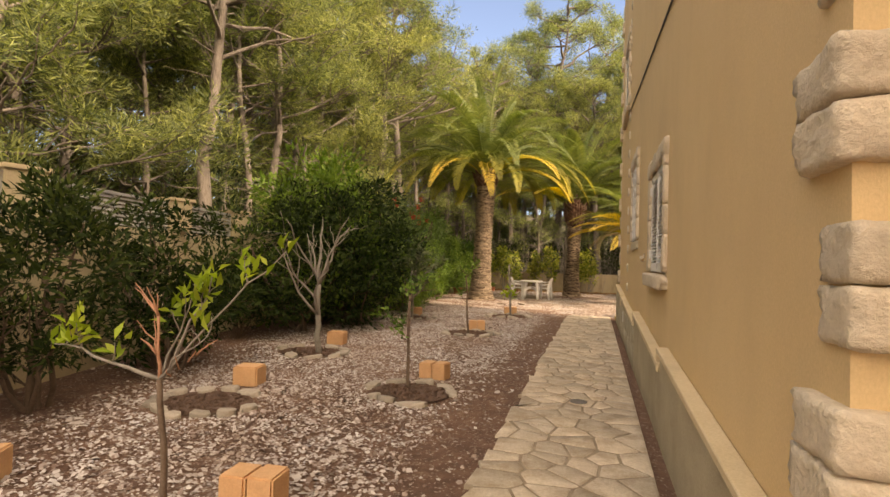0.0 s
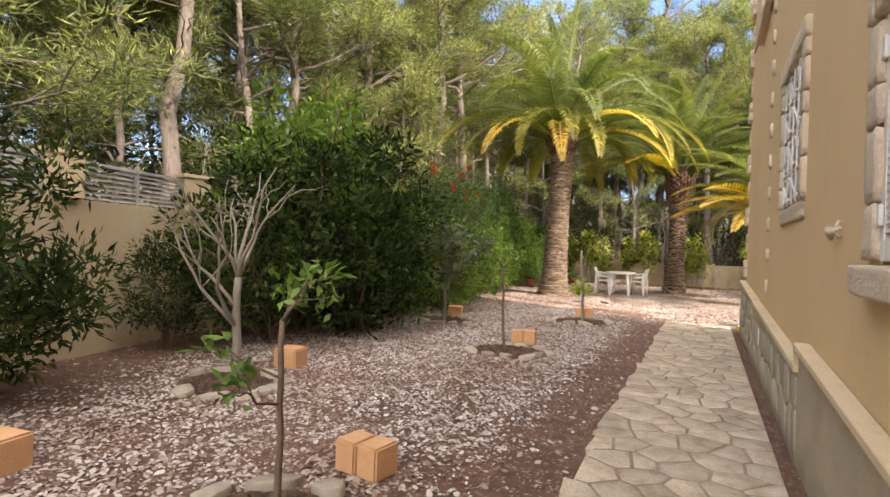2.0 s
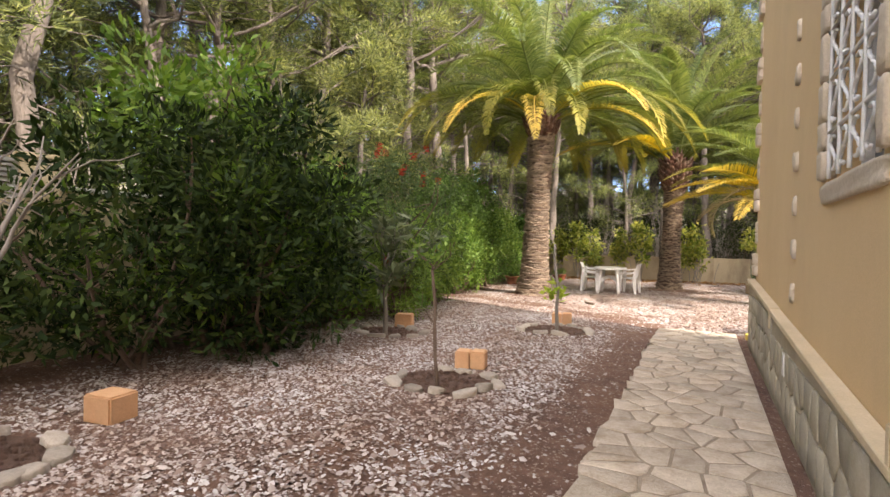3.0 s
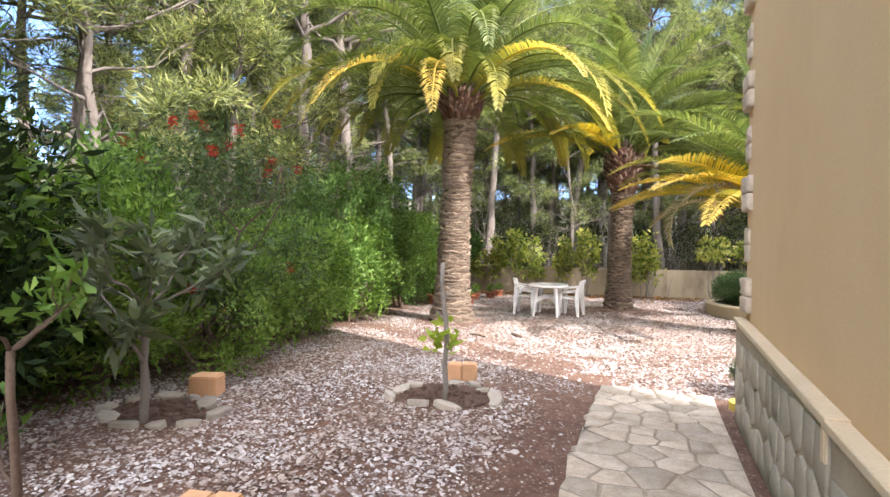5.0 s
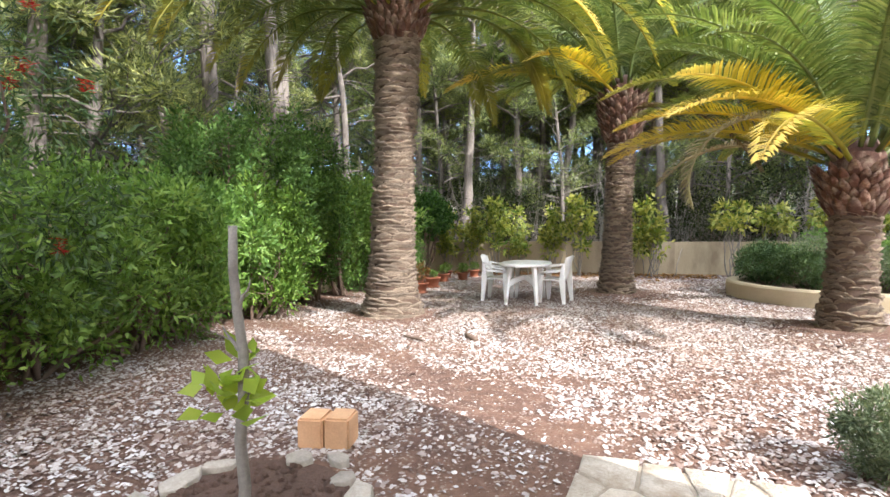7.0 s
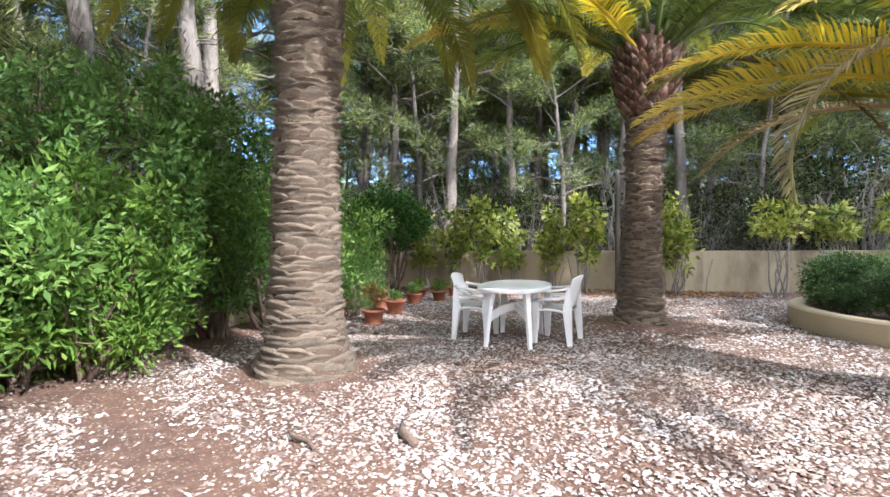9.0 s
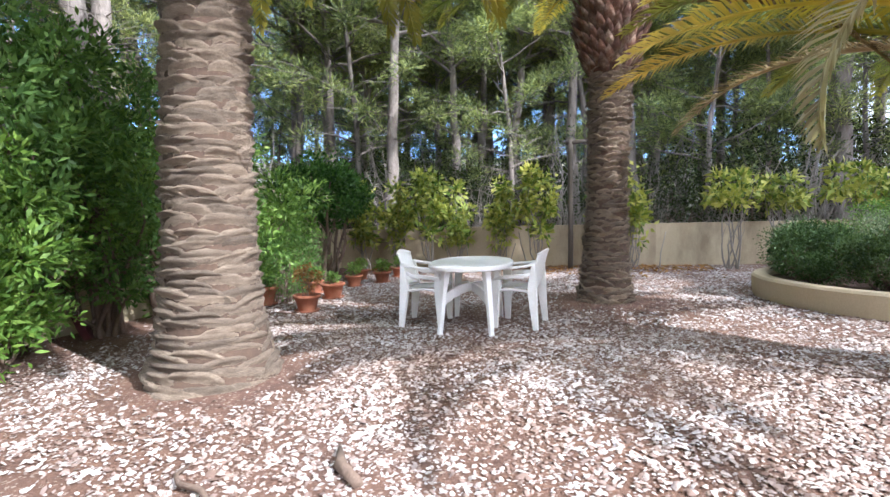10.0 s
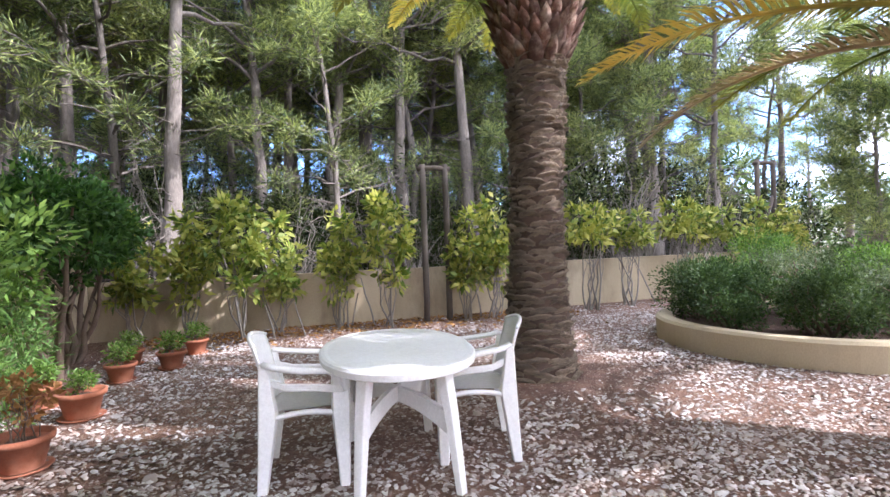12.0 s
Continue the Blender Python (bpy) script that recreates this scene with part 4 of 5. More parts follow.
# ---- pines ----
def pine_meshes(seed, height, r, lean, bare, spread, density):
    """A crooked trunk with limbs and dead twigs, and a crown of needle tufts."""
    rng = np.random.default_rng(seed)
    wood, crown = Geo(), Geo()
    top = np.array((lean[0], lean[1], height))
    pts = wander(rng, (0, 0, -0.3), top, 14, 0.022)
    tt = np.linspace(0, 1, 14)
    tube(wood, pts, r * (1 - 0.86 * tt) * (1 + 0.25 * np.exp(-tt * 25)), 10)
    tufts = []

    def limb(a, d, length, rad, depth):
        b = a + d * length + np.array((0, 0, 0.12 * length))
        p = wander(rng, a, b, 6, 0.10)
        tube(wood, p, np.linspace(rad, rad * 0.25, 6), 5, False)
        if depth:
            for q in range(4):
                k = rng.integers(2, 6)
                dd = unit(d + rng.normal(0, 0.65, 3) + np.array((0, 0, 0.15)))
                limb(p[k], dd, length * rng.uniform(0.35, 0.6), rad * 0.45, depth - 1)
        else:
            tufts.extend([p[-1], p[-2], p[-3]])
        tufts.append(p[-1])

    n = int(17 * density)
    for i in range(n):
        f = bare + (1 - bare) * (i + rng.random()) / n
        a = np.array([np.interp(f, tt, pts[:, k]) for k in range(3)])
        ang = i * 2.4 + rng.normal(0, 0.4)
        d = unit(np.array((math.cos(ang), math.sin(ang), rng.uniform(-0.05, 0.55))))
        limb(a, d, spread * (1.15 - 0.75 * (f - bare) / (1 - bare)) * rng.uniform(0.6, 1.1), r * 0.3, 1)
    for i in range(34):
        f = rng.uniform(0.10, bare + 0.15)
        a = np.array([np.interp(f, tt, pts[:, k]) for k in range(3)])
        d = unit(np.array((rng.normal(), rng.normal(), rng.uniform(-0.3, 0.4))))
        tube(wood, wander(rng, a, a + d * rng.uniform(0.5, 1.7), 5, 0.14), np.linspace(0.015, 0.003, 5), 4, False)
    T = np.array(tufts)
    per = 60
    c = np.repeat(T, per, 0)
    o = on_sphere(rng, len(c)) * np.array((1, 1, 0.7))
    P = c + o * rng.uniform(0.03, 0.36, (len(c), 1)) + np.array((0, 0, 0.05))
    D = unit(o + np.array((0, 0, 0.35)) + rng.normal(0, 0.45, o.shape))
    leaves(crown, rng, P, D, 0.19, 0.019)
    return wood.mesh("trunk", "pine_bark", True), crown.mesh("crown", "pine_needles")


PINES = [pine_meshes(21, 11.5, 0.17, (0.9, 0.2), 0.46, 2.3, 1.3), pine_meshes(22, 10.0, 0.12, (-0.3, 0.4), 0.42, 2.0, 1.3), pine_meshes(23, 12.5, 0.20, (0.3, -0.4), 0.5, 2.7, 1.5), pine_meshes(24, 8.0, 0.10, (0.5, 0.7), 0.18, 1.9, 1.3), pine_meshes(25, 9.0, 0.09, (-0.9, -0.3), 0.25, 1.8, 1.2), pine_meshes(26, 6.0, 0.07, (0.2, 0.3), 0.08, 1.6, 1.4)]
PINE_LABEL = "slim pine with grey bark and feathery needle tufts"


def pine(x, y, kind, turn, scale=1.0):
    p = thing("pine_tree", pose(x, y, 0, 0, 0, turn) @ Matrix.Scale(scale, 4), PINE_LABEL, "tree", "pine wood")
    put("trunk", PINES[kind][0], p)
    put("crown", PINES[kind][1], p)


rng = random.Random(77)
taken = []
# the last ten stand out of view, added to shade the back woods
for x, y, k, turn, s in ((-6.3, 9.2, 0, 20, 1.0), (-6.3, 11.3, 1, 60, 1.0), (-6.2, 6.8, 4, 0, 1.05), (-6.9, 29.6, 2, 0, 0.9), (-2.9, 30.4, 0, 200, 0.95), (0.2, 30.6, 2, 120, 0.95), (0.7, 30.9, 1, 10, 1.1), (-4.4, 31.4, 1, 300, 1.1), (5.4, 31.6, 4, 40, 1.0), (8.6, 29.9, 1, 90, 1.0), (2.6, 33.0, 0, 70, 1.0), (-6.6, 14.6, 3, 140, 1.15), (-7.0, 17.2, 3, 30, 1.2), (-6.6, 19.9, 0, 250, 1.2), (-7.2, 22.6, 2, 200, 1.1), (-6.7, 25.3, 1, 100, 1.25), (-0.8, 33.5, 2, 0, 1.4), (1.5, 35.5, 0, 30, 1.5), (-3.0, 34.5, 2, 80, 1.35), (4.5, 34.5, 1, 200, 1.5), (-5.5, 29.0, 4, 45, 1.2), (-4.4, 28.1, 2, 50, 0.95), (-1.2, 29.3, 4, 10, 1.0), (3.4, 30.2, 4, 160, 1.0), (7.0, 32.0, 2, 300, 1.1), (12.8, 29.4, 5, 10, 1.05), (12.2, 33.0, 4, 80, 1.0), (15.4, 32.0, 3, 200, 1.0), (17.5, 28.0, 5, 120, 1.2), (13.6, 20.6, 2, 10, 1.05), (14.6, 22.3, 0, 70, 1.1), (13.2, 23.6, 3, 150, 1.2), (15.2, 24.6, 2, 220, 1.1), (13.9, 25.8, 1, 0, 1.15), (16.4, 21.6, 3, 90, 1.3), (17.0, 23.4, 0, 300, 1.15), (16.0, 26.2, 2, 40, 1.05), (18.2, 25.0, 3, 10, 1.25), (12.4, 21.9, 5, 80, 1.2)):
    pine(x, y, k, turn, s)
    taken.append((x, y))
for region, count, gap in (((-13, -6.0, -4, 29), 48, 1.15), ((-26, -13, -6, 45), 42, 1.9), ((-9, 9, 29.6, 38), 34, 1.05), ((-22, 14, 37, 52), 40, 1.9), ((10, 26, 30, 50), 9, 3.0), ((18, 27, 17, 30), 5, 3.0)):
    done, tries = 0, 0
    while done < count and tries < 3000:
        tries += 1
        x, y = rng.uniform(region[0], region[1]), rng.uniform(region[2], region[3])
        if min(math.hypot(x - a, y - b) for a, b in taken) < gap:
            continue
        taken.append((x, y))
        pine(x, y, rng.choice([0, 0, 1, 1, 2, 2, 4, 4, 3]), rng.uniform(0, 360), rng.uniform(0.85, 1.15))
        done += 1


# ---- shrubs ----
def shrub_meshes(seed, rx, ry, h, blobs, per, leaf, width, leaf_material, low=0.1, wood_material="brown_bark", stems=7, droop=0.0, blob_r=0.32, thick=0.03, shell=0.55):
    """Stems from the foot into clumps of leaves, with an uneven outline and gaps."""
    rng = np.random.default_rng(seed)
    wood, fol = Geo(), Geo()
    C = []
    for _ in range(blobs):
        d = on_sphere(rng, 1)[0]
        rr = rng.uniform(0.35, 1.0) ** 0.5
        zz = low * h + (h * (1 - low)) * (0.5 + 0.5 * d[2] * rr)
        C.append((d[0] * rx * rr, d[1] * ry * rr, zz))
    C = np.array(C)
    R = blob_r * rng.uniform(0.6, 1.25, blobs)
    c, r = np.repeat(C, per, 0), np.repeat(R, per)[:, None]
    o = on_sphere(rng, len(c))
    P = c + o * r * rng.uniform(shell, 1.1, (len(c), 1)) * np.array((1, 1, 0.85))
    P[:, 2] = np.maximum(P[:, 2], 0.03)
    D = unit(o + rng.normal(0, 0.5, o.shape) + np.array((0, 0, 0.25 - droop)))
    leaves(fol, rng, P, D, leaf, width)
    for i in range(stems):
        tgt = C[rng.integers(blobs)]
        a = np.array((rng.normal(0, 0.06), rng.normal(0, 0.06), -0.05))
        p = wander(rng, a, tgt, 7, 0.09)
        tube(wood, p, np.linspace(thick, thick * 0.25, 7), 6, False)
        for q in range(3):
            k = rng.integers(2, 6)
            tube(wood, wander(rng, p[k], C[rng.integers(blobs)] * 0.6 + p[k] * 0.4, 5, 0.1), np.linspace(thick * 0.4, 0.003, 5), 4, False)
    return wood.mesh("branchwork", wood_material, True), fol.mesh("foliage", leaf_material)


def shrub(x, y, meshes, label, turn=0, scale=1.0, category="shrub", group="", z=0.0):
    s = thing("shrub", pose(x, y, z, 0, 0, turn) @ Matrix.Scale(scale, 4), label, category, group)
    put("branchwork", meshes[0], s)
    put("foliage", meshes[1], s)
    return s


DARK = [shrub_meshes(31, 1.25, 1.25, 3.0, 64, 110, 0.14, 0.045, "dark_shade_leaf", 0.02, stems=9, blob_r=0.42), shrub_meshes(32, 1.1, 1.2, 2.5, 48, 110, 0.13, 0.042, "dark_shade_leaf", 0.02, stems=8, blob_r=0.4)]
FINE = [shrub_meshes(33, 0.95, 1.1, 1.9, 62, 95, 0.105, 0.036, "green_leaf", 0.05, stems=8, blob_r=0.29, shell=0.35), shrub_meshes(34, 1.0, 1.1, 2.6, 78, 100, 0.105, 0.038, "green_leaf", 0.02, stems=8, blob_r=0.30, shell=0.35)]
LIGHT = [shrub_meshes(35, 0.85, 1.0, 2.0, 60, 110, 0.095, 0.032, "fresh_leaf", 0.04, stems=8, blob_r=0.28, shell=0.35)]
BOTTLE = shrub_meshes(36, 1.15, 1.3, 3.1, 60, 130, 0.12, 0.020, "bottle_leaf", 0.12, stems=7, droop=0.5, blob_r=0.42)
LOOSE = [shrub_meshes(41, 0.8, 0.95, 2.15, 38, 140, 0.115, 0.034, "dark_shade_leaf", 0.08, stems=9, blob_r=0.3, shell=0.25), shrub_meshes(42, 0.7, 0.8, 2.2, 32, 140, 0.11, 0.033, "dark_shade_leaf", 0.1, stems=8, blob_r=0.3, shell=0.25)]
WILD = [shrub_meshes(37, 1.3, 1.3, 2.2, 36, 90, 0.13, 0.05, "far_shade_leaf", 0.0, stems=9, blob_r=0.5), shrub_meshes(38, 1.0, 1.0, 2.9, 30, 80, 0.13, 0.04, "far_shade_leaf", 0.05, stems=11, blob_r=0.5)]

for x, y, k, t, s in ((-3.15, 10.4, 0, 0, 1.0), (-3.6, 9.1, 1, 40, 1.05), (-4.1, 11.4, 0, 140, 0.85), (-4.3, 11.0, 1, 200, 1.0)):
    shrub(x, y, DARK[k], "dense dark evergreen shrub by the garden wall, leaves darkened further for shade", t, s, group="dark hedge")
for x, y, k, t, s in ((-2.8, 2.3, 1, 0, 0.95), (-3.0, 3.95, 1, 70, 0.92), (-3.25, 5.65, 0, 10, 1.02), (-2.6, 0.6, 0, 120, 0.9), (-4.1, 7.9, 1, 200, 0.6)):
    shrub(x, y, LOOSE[k], "loose green shrub in front of the garden wall, leaves darkened for shade", t, s, group="shrubs by the wall")
shrub(-3.95, 10.1, LIGHT[0], "tall bright green shrub behind the dark hedge", 30, 1.72)
bb = shrub(-3.55, 13.9, BOTTLE, "tall drooping bottlebrush shrub with red flowers", 0, 1.0)
rngf = np.random.default_rng(9)
for i in range(16):
    g = Geo()
    n = 60
    c = np.array((rngf.uniform(-0.9, 0.9), rngf.uniform(-1.0, 1.0), rngf.uniform(2.3, 3.15) if i < 12 else rngf.uniform(0.6, 1.3)))
    P = c + np.stack([rngf.normal(0, 0.012, n), rngf.normal(0, 0.012, n), rngf.uniform(-0.06, 0.06, n)], -1)
    o = on_sphere(rngf, n) * np.array((1, 1, 0.25))
    leaves(g, rngf, P, unit(o), 0.075, 0.010)
    put("flower", g.mesh("flower", "red_flower"), bb, None, "red brush flower")
for x, y, k, t, s in ((-3.75, 14.7, 0, 0, 1.0), (-3.95, 15.7, 0, 150, 1.0), (-4.5, 15.3, 1, 20, 0.85), (-3.2, 13.5, 0, 220, 0.72), (-3.9, 12.4, 1, 90, 0.9), (-4.35, 16.7, 0, 80, 1.1), (-4.75, 21.4, 1, 30, 0.9), (-4.5, 22.2, 1, 240, 1.0), (-4.6, 13.0, 1, 60, 1.1)):
    shrub(x, y, FINE[k], "leafy green hedge shrub along the garden wall", t, s, group="green hedge")
for x, y, t, s in ((-4.2, 17.9, 0, 1.0), (-4.4, 18.55, 100, 0.85), (-4.0, 16.2, 200, 0.85)):
    shrub(x, y, LIGHT[0], "fresh bright green hedge shrub along the garden wall", t, s, group="green hedge")

TALL_HEDGE = shrub_meshes(48, 0.85, 1.0, 3.3, 84, 100, 0.105, 0.036, "hedge_leaf", 0.1, stems=9, blob_r=0.30, shell=0.35)
for x, y, t, s in ((-4.55, 17.5, 0, 0.92), (-4.6, 18.7, 110, 1.03), (-4.6, 19.8, 230, 0.98)):
    shrub(x, y, TALL_HEDGE, "tall dark green hedge shrub along the garden wall", t, s, group="green hedge")
HIGH = shrub_meshes(43, 0.7, 0.85, 2.4, 44, 120, 0.09, 0.034, "green_leaf", 0.36, stems=8, blob_r=0.34)
for x, y, t in ((-4.5, 19.9, 0), (-4.45, 20.65, 120)):
    shrub(x, y, HIGH, "green hedge shrub bare at its foot by the garden wall", t, 1.0, group="green hedge")
DEEP = shrub_meshes(46, 0.75, 0.75, 2.35, 46, 110, 0.10, 0.042, "deep_leaf", 0.42, "brown_bark", 6, 0.1, 0.28, 0.045, 0.35)
FERN = shrub_meshes(47, 0.4, 0.4, 1.15, 24, 110, 0.09, 0.014, "hedge_leaf", 0.05, "brown_bark", 9, 0.2, 0.22, 0.012, 0.2)
for x, y, t, s in ((-4.25, 24.0, 0, 1.0), (-4.55, 25.0, 140, 1.0)):
    shrub(x, y, DEEP, "small dark green tree with a dense crown by the wall", t, s, "tree", "green hedge")
for x, y, t, s in ((-3.75, 22.0, 0, 1.0), (-4.2, 22.9, 100, 1.1), (-4.35, 21.3, 60, 0.95)):
    shrub(x, y, FERN, "feathery green bush behind the plant pots", t, s, group="green hedge")
VAR = [shrub_meshes(51 + k, 0.34, 0.32, 1.95 + 0.15 * k, 24, 32, 0.17, 0.075, "yellow_leaf", 0.26, "grey_bark", 6, 0.25, 0.19, 0.018, 0.3) for k in range(3)]
VAR += [shrub_meshes(54, 0.5, 0.45, 1.95, 16, 34, 0.17, 0.075, "yellow_leaf", 0.66, "grey_bark", 6, 0.15, 0.18, 0.022, 0.3)]
rng = random.Random(4)
for i, (x, k) in enumerate(((-4.3, 0), (-3.55, 1), (-2.72, 2), (-2.2, 0), (-1.25, 1), (-0.45, 2), (0.9, 0), (1.4, 1), (3.3, 3), (4.3, 3), (5.6, 3), (6.4, 3), (7.6, 0), (8.5, 1))):
    y = float(np.interp(x, [p[0] for p in BW], [p[1] for p in BW])) - rng.uniform(0.45, 0.85)
    shrub(x, y, VAR[k], "young shrub with variegated yellow-green leaves on bare stems", rng.uniform(0, 360), rng.uniform(0.9, 1.03), group="young hedge at the back")

ROSE = shrub_meshes(61, 0.75, 0.75, 0.95, 34, 190, 0.05, 0.010, "grey_leaf", 0.1, stems=9, blob_r=0.28, shell=0.3)
BEDS = shrub_meshes(62, 0.62, 0.62, 0.95, 40, 230, 0.06, 0.024, "bottle_leaf", 0.06, stems=8, blob_r=0.24, shell=0.35)
for x, y, m, t, s in ((3.45, 23.35, 0, 0, 0.80), (3.95, 22.55, 0, 50, 0.74), (4.65, 22.35, 1, 0, 0.85), (3.65, 24.15, 0, 110, 0.82), (4.45, 23.2, 1, 200, 1.0), (5.4, 22.6, 0, 20, 0.8), (4.6, 24.4, 2, 90, 0.6), (5.5, 23.7, 0, 130, 0.95), (5.1, 23.2, 2, 70, 0.5)):
    shrub(x, y, (BEDS, ROSE, FINE[0])[m], ("rounded dense dark green shrub in the raised bed", "grey-green rosemary shrub in the raised bed", "light green shrub in the raised bed")[m], t, s, group="shrubs in the bed", z=0.19)
shrub(2.55, 15.15, shrub_meshes(63, 0.3, 0.3, 0.52, 30, 330, 0.045, 0.011, "grey_leaf", 0.05, stems=7, blob_r=0.15, shell=0.3), "small round rosemary bush at the house corner", 0, 0.84)
rng = random.Random(15)
BRUSH = [shrub_meshes(44 + k, 1.0, 1.0, 3.0, 26, 22, 0.10, 0.03, "far_shade_leaf", 0.15, "grey_bark", 26, 0.1, 0.45, 0.022) for k in range(2)]
for i in range(40):
    if i < 18:
        x, y = rng.uniform(-8.5, -6.0), 3 + 25 * i / 18 + rng.uniform(-0.6, 0.6)
    else:
        x, y = -7 + 17 * (i - 18) / 22, rng.uniform(28.9, 31.5)
    shrub(x, y, BRUSH[i % 2], "bare grey twiggy brush beneath the pines", rng.uniform(0, 360), rng.uniform(0.8, 1.3), group="undergrowth")
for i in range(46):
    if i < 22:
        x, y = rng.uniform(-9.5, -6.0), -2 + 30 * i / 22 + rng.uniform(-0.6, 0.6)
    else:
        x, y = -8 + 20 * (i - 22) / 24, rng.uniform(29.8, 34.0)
    shrub(x, y, WILD[i % 2], "wild undergrowth shrub beneath the pines, leaves darkened for their shade", rng.uniform(0, 360), rng.uniform(0.8, 1.25), group="undergrowth")


def build_far_woods():
    rng = np.random.default_rng(91)
    g = Geo()
    for (x0, x1, y0, y1), blobs, top in (((-45, -20, -20, 55), 260, 10), ((-30, 12, 46, 62), 170, 7), ((12, 40, 42, 62), 150, 5), ((28, 45, 10, 45), 120, 5)):
        C = np.stack([rng.uniform(x0, x1, blobs), rng.uniform(y0, y1, blobs), top * rng.random(blobs) ** 1.3], -1)
        c = np.repeat(C, 110, 0)
        o = on_sphere(rng, len(c))
        P = c + o * np.array((1.3, 1.3, 0.8)) * rng.uniform(0.5, 1.2, (len(c), 1))
        P[:, 2] = np.maximum(P[:, 2], 0.05)
        leaves(g, rng, P, unit(o + rng.normal(0, 0.6, o.shape)), 0.5, 0.14)
    tagged(put("far_woods", g.mesh("far_woods", "bottle_leaf")), "distant mixed pine woodland on the slope", "woods", kind="stuff")


build_far_woods()


def build_hill():
    n, m = 90, 9
    V = []
    for k in range(m):
        for i in range(n):
            a = 2 * math.pi * i / n
            r = 62 + k * 14
            high = 7 + 9 * max(0, math.cos(a - 2.7)) + 2 * math.sin(5 * a)
            z = high * math.sin(min(1, k / 5) * math.pi / 2) + 1.4 * math.sin(i * 1.7 + k * 2.1) * (k > 0) - 0.1 * (k == 0)
            V.append((r * math.cos(a), r * math.sin(a) + 10, z))
    F = [[k * n + i, k * n + (i + 1) % n, (k + 1) * n + (i + 1) % n, (k + 1) * n + i] for k in range(m - 1) for i in range(n)]
    tagged(put("backdrop", Geo().add(V, F).mesh("backdrop", "hill", True)), "low scrub-covered hills around the place", "hills", kind="structure")


build_hill()


# ---- young trees, stone rings and blocks ----
def block(x, y, turn, single=False, group="sandstone blocks"):
    """Two yellow sandstone blocks side by side with a groove between."""
    b = thing("sandstone_block", pose(x, y, 0, 0, 0, turn), "yellow sandstone building block lying on gravel", "block", group)
    if single:
        part("cube", box_bm([(-0.14, -0.12, 0, 0.13, 0.12, 0.21)], 0.014), "block", b)
        return b
    part("left_half", box_bm([(-0.165, -0.10, 0, -0.004, 0.10, 0.19)], 0.012), "block", b)
    part("right_half", box_bm([(0.004, -0.095, 0, 0.16, 0.105, 0.195)], 0.012), "block", b)
    return b


for x, y, t in ((-1.88, 5.38, 10), (-0.12, 6.45, -8), (-2.3, 8.12, 8), (-0.63, 10.95, 12), (-0.51, 14.5, 14), (-2.61, 12.83, 20), (-0.12, 3.10, 5), (-1.85, 2.78, 30)):
    block(x, y, t, (x, t) in ((-2.61, 20), (-1.88, 10), (-2.3, 8)))

for i, (cx, cy, rx, ry) in enumerate(RINGS):
    ring = thing("stone_ring", pose(cx, cy, 0), "ring of flat pale stones round dark earth", "stone ring", "stone rings")
    bm = bmesh.new()
    bmesh.ops.create_circle(bm, cap_ends=True, segments=28, radius=1.0)
    for v in bm.verts:
        v.co = Vector((v.co.x * rx, v.co.y * ry, 0.016))
    part("earth", bm, "wet_soil", ring, "dark damp earth")
    rng = random.Random(100 + i)
    a = 0.0
    while a < 6.1:
        w = rng.uniform(0.15, 0.29)
        step = w / ((rx + ry) / 2)
        am = a + step / 2
        deep = rng.uniform(0.09, 0.16)
        outline = [(w * 0.5 * rng.uniform(0.75, 1.05) * math.cos(q + rng.uniform(-0.25, 0.25)) * 1.15, deep * 0.5 * rng.uniform(0.8, 1.1) * math.sin(q) * 1.15) for q in (0.3, 1.25, 2.3, 3.4, 4.3, 5.4)]
        me = slab("ring_stone", outline, -0.035, rng.uniform(0.012, 0.035), "ring_stone", 0.008)
        if rng.random() < 0.84:
            k = rng.uniform(0.92, 1.22)
            put("ring_stone", me, ring, pose(k * rx * math.cos(am), k * ry * math.sin(am), 0.025, rng.uniform(-10, 10), rng.uniform(-10, 10), math.degrees(am) + 90 + rng.uniform(-28, 28)))
        a += step + 0.04
    g = Geo()
    rr = np.random.default_rng(200 + i)
    V0, F0 = LATTICE[2]
    V0 = V0 / np.linalg.norm(V0, axis=1)[:, None]
    for k in range(150):
        q, an = math.sqrt(rr.random()) * 0.9, rr.uniform(0, 6.283)
        s = rr.uniform(0.008, 0.028)
        g.add(V0 * s * rr.uniform(0.7, 1.2, (1, 3)) * (1 + rr.normal(0, 0.15, V0.shape)) + np.array((q * rx * math.cos(an), q * ry * math.sin(an), 0.018)), F0)
    tagged(put("loose_soil", g.mesh("loose_soil", "wet_soil"), ring), "", kind="stuff")


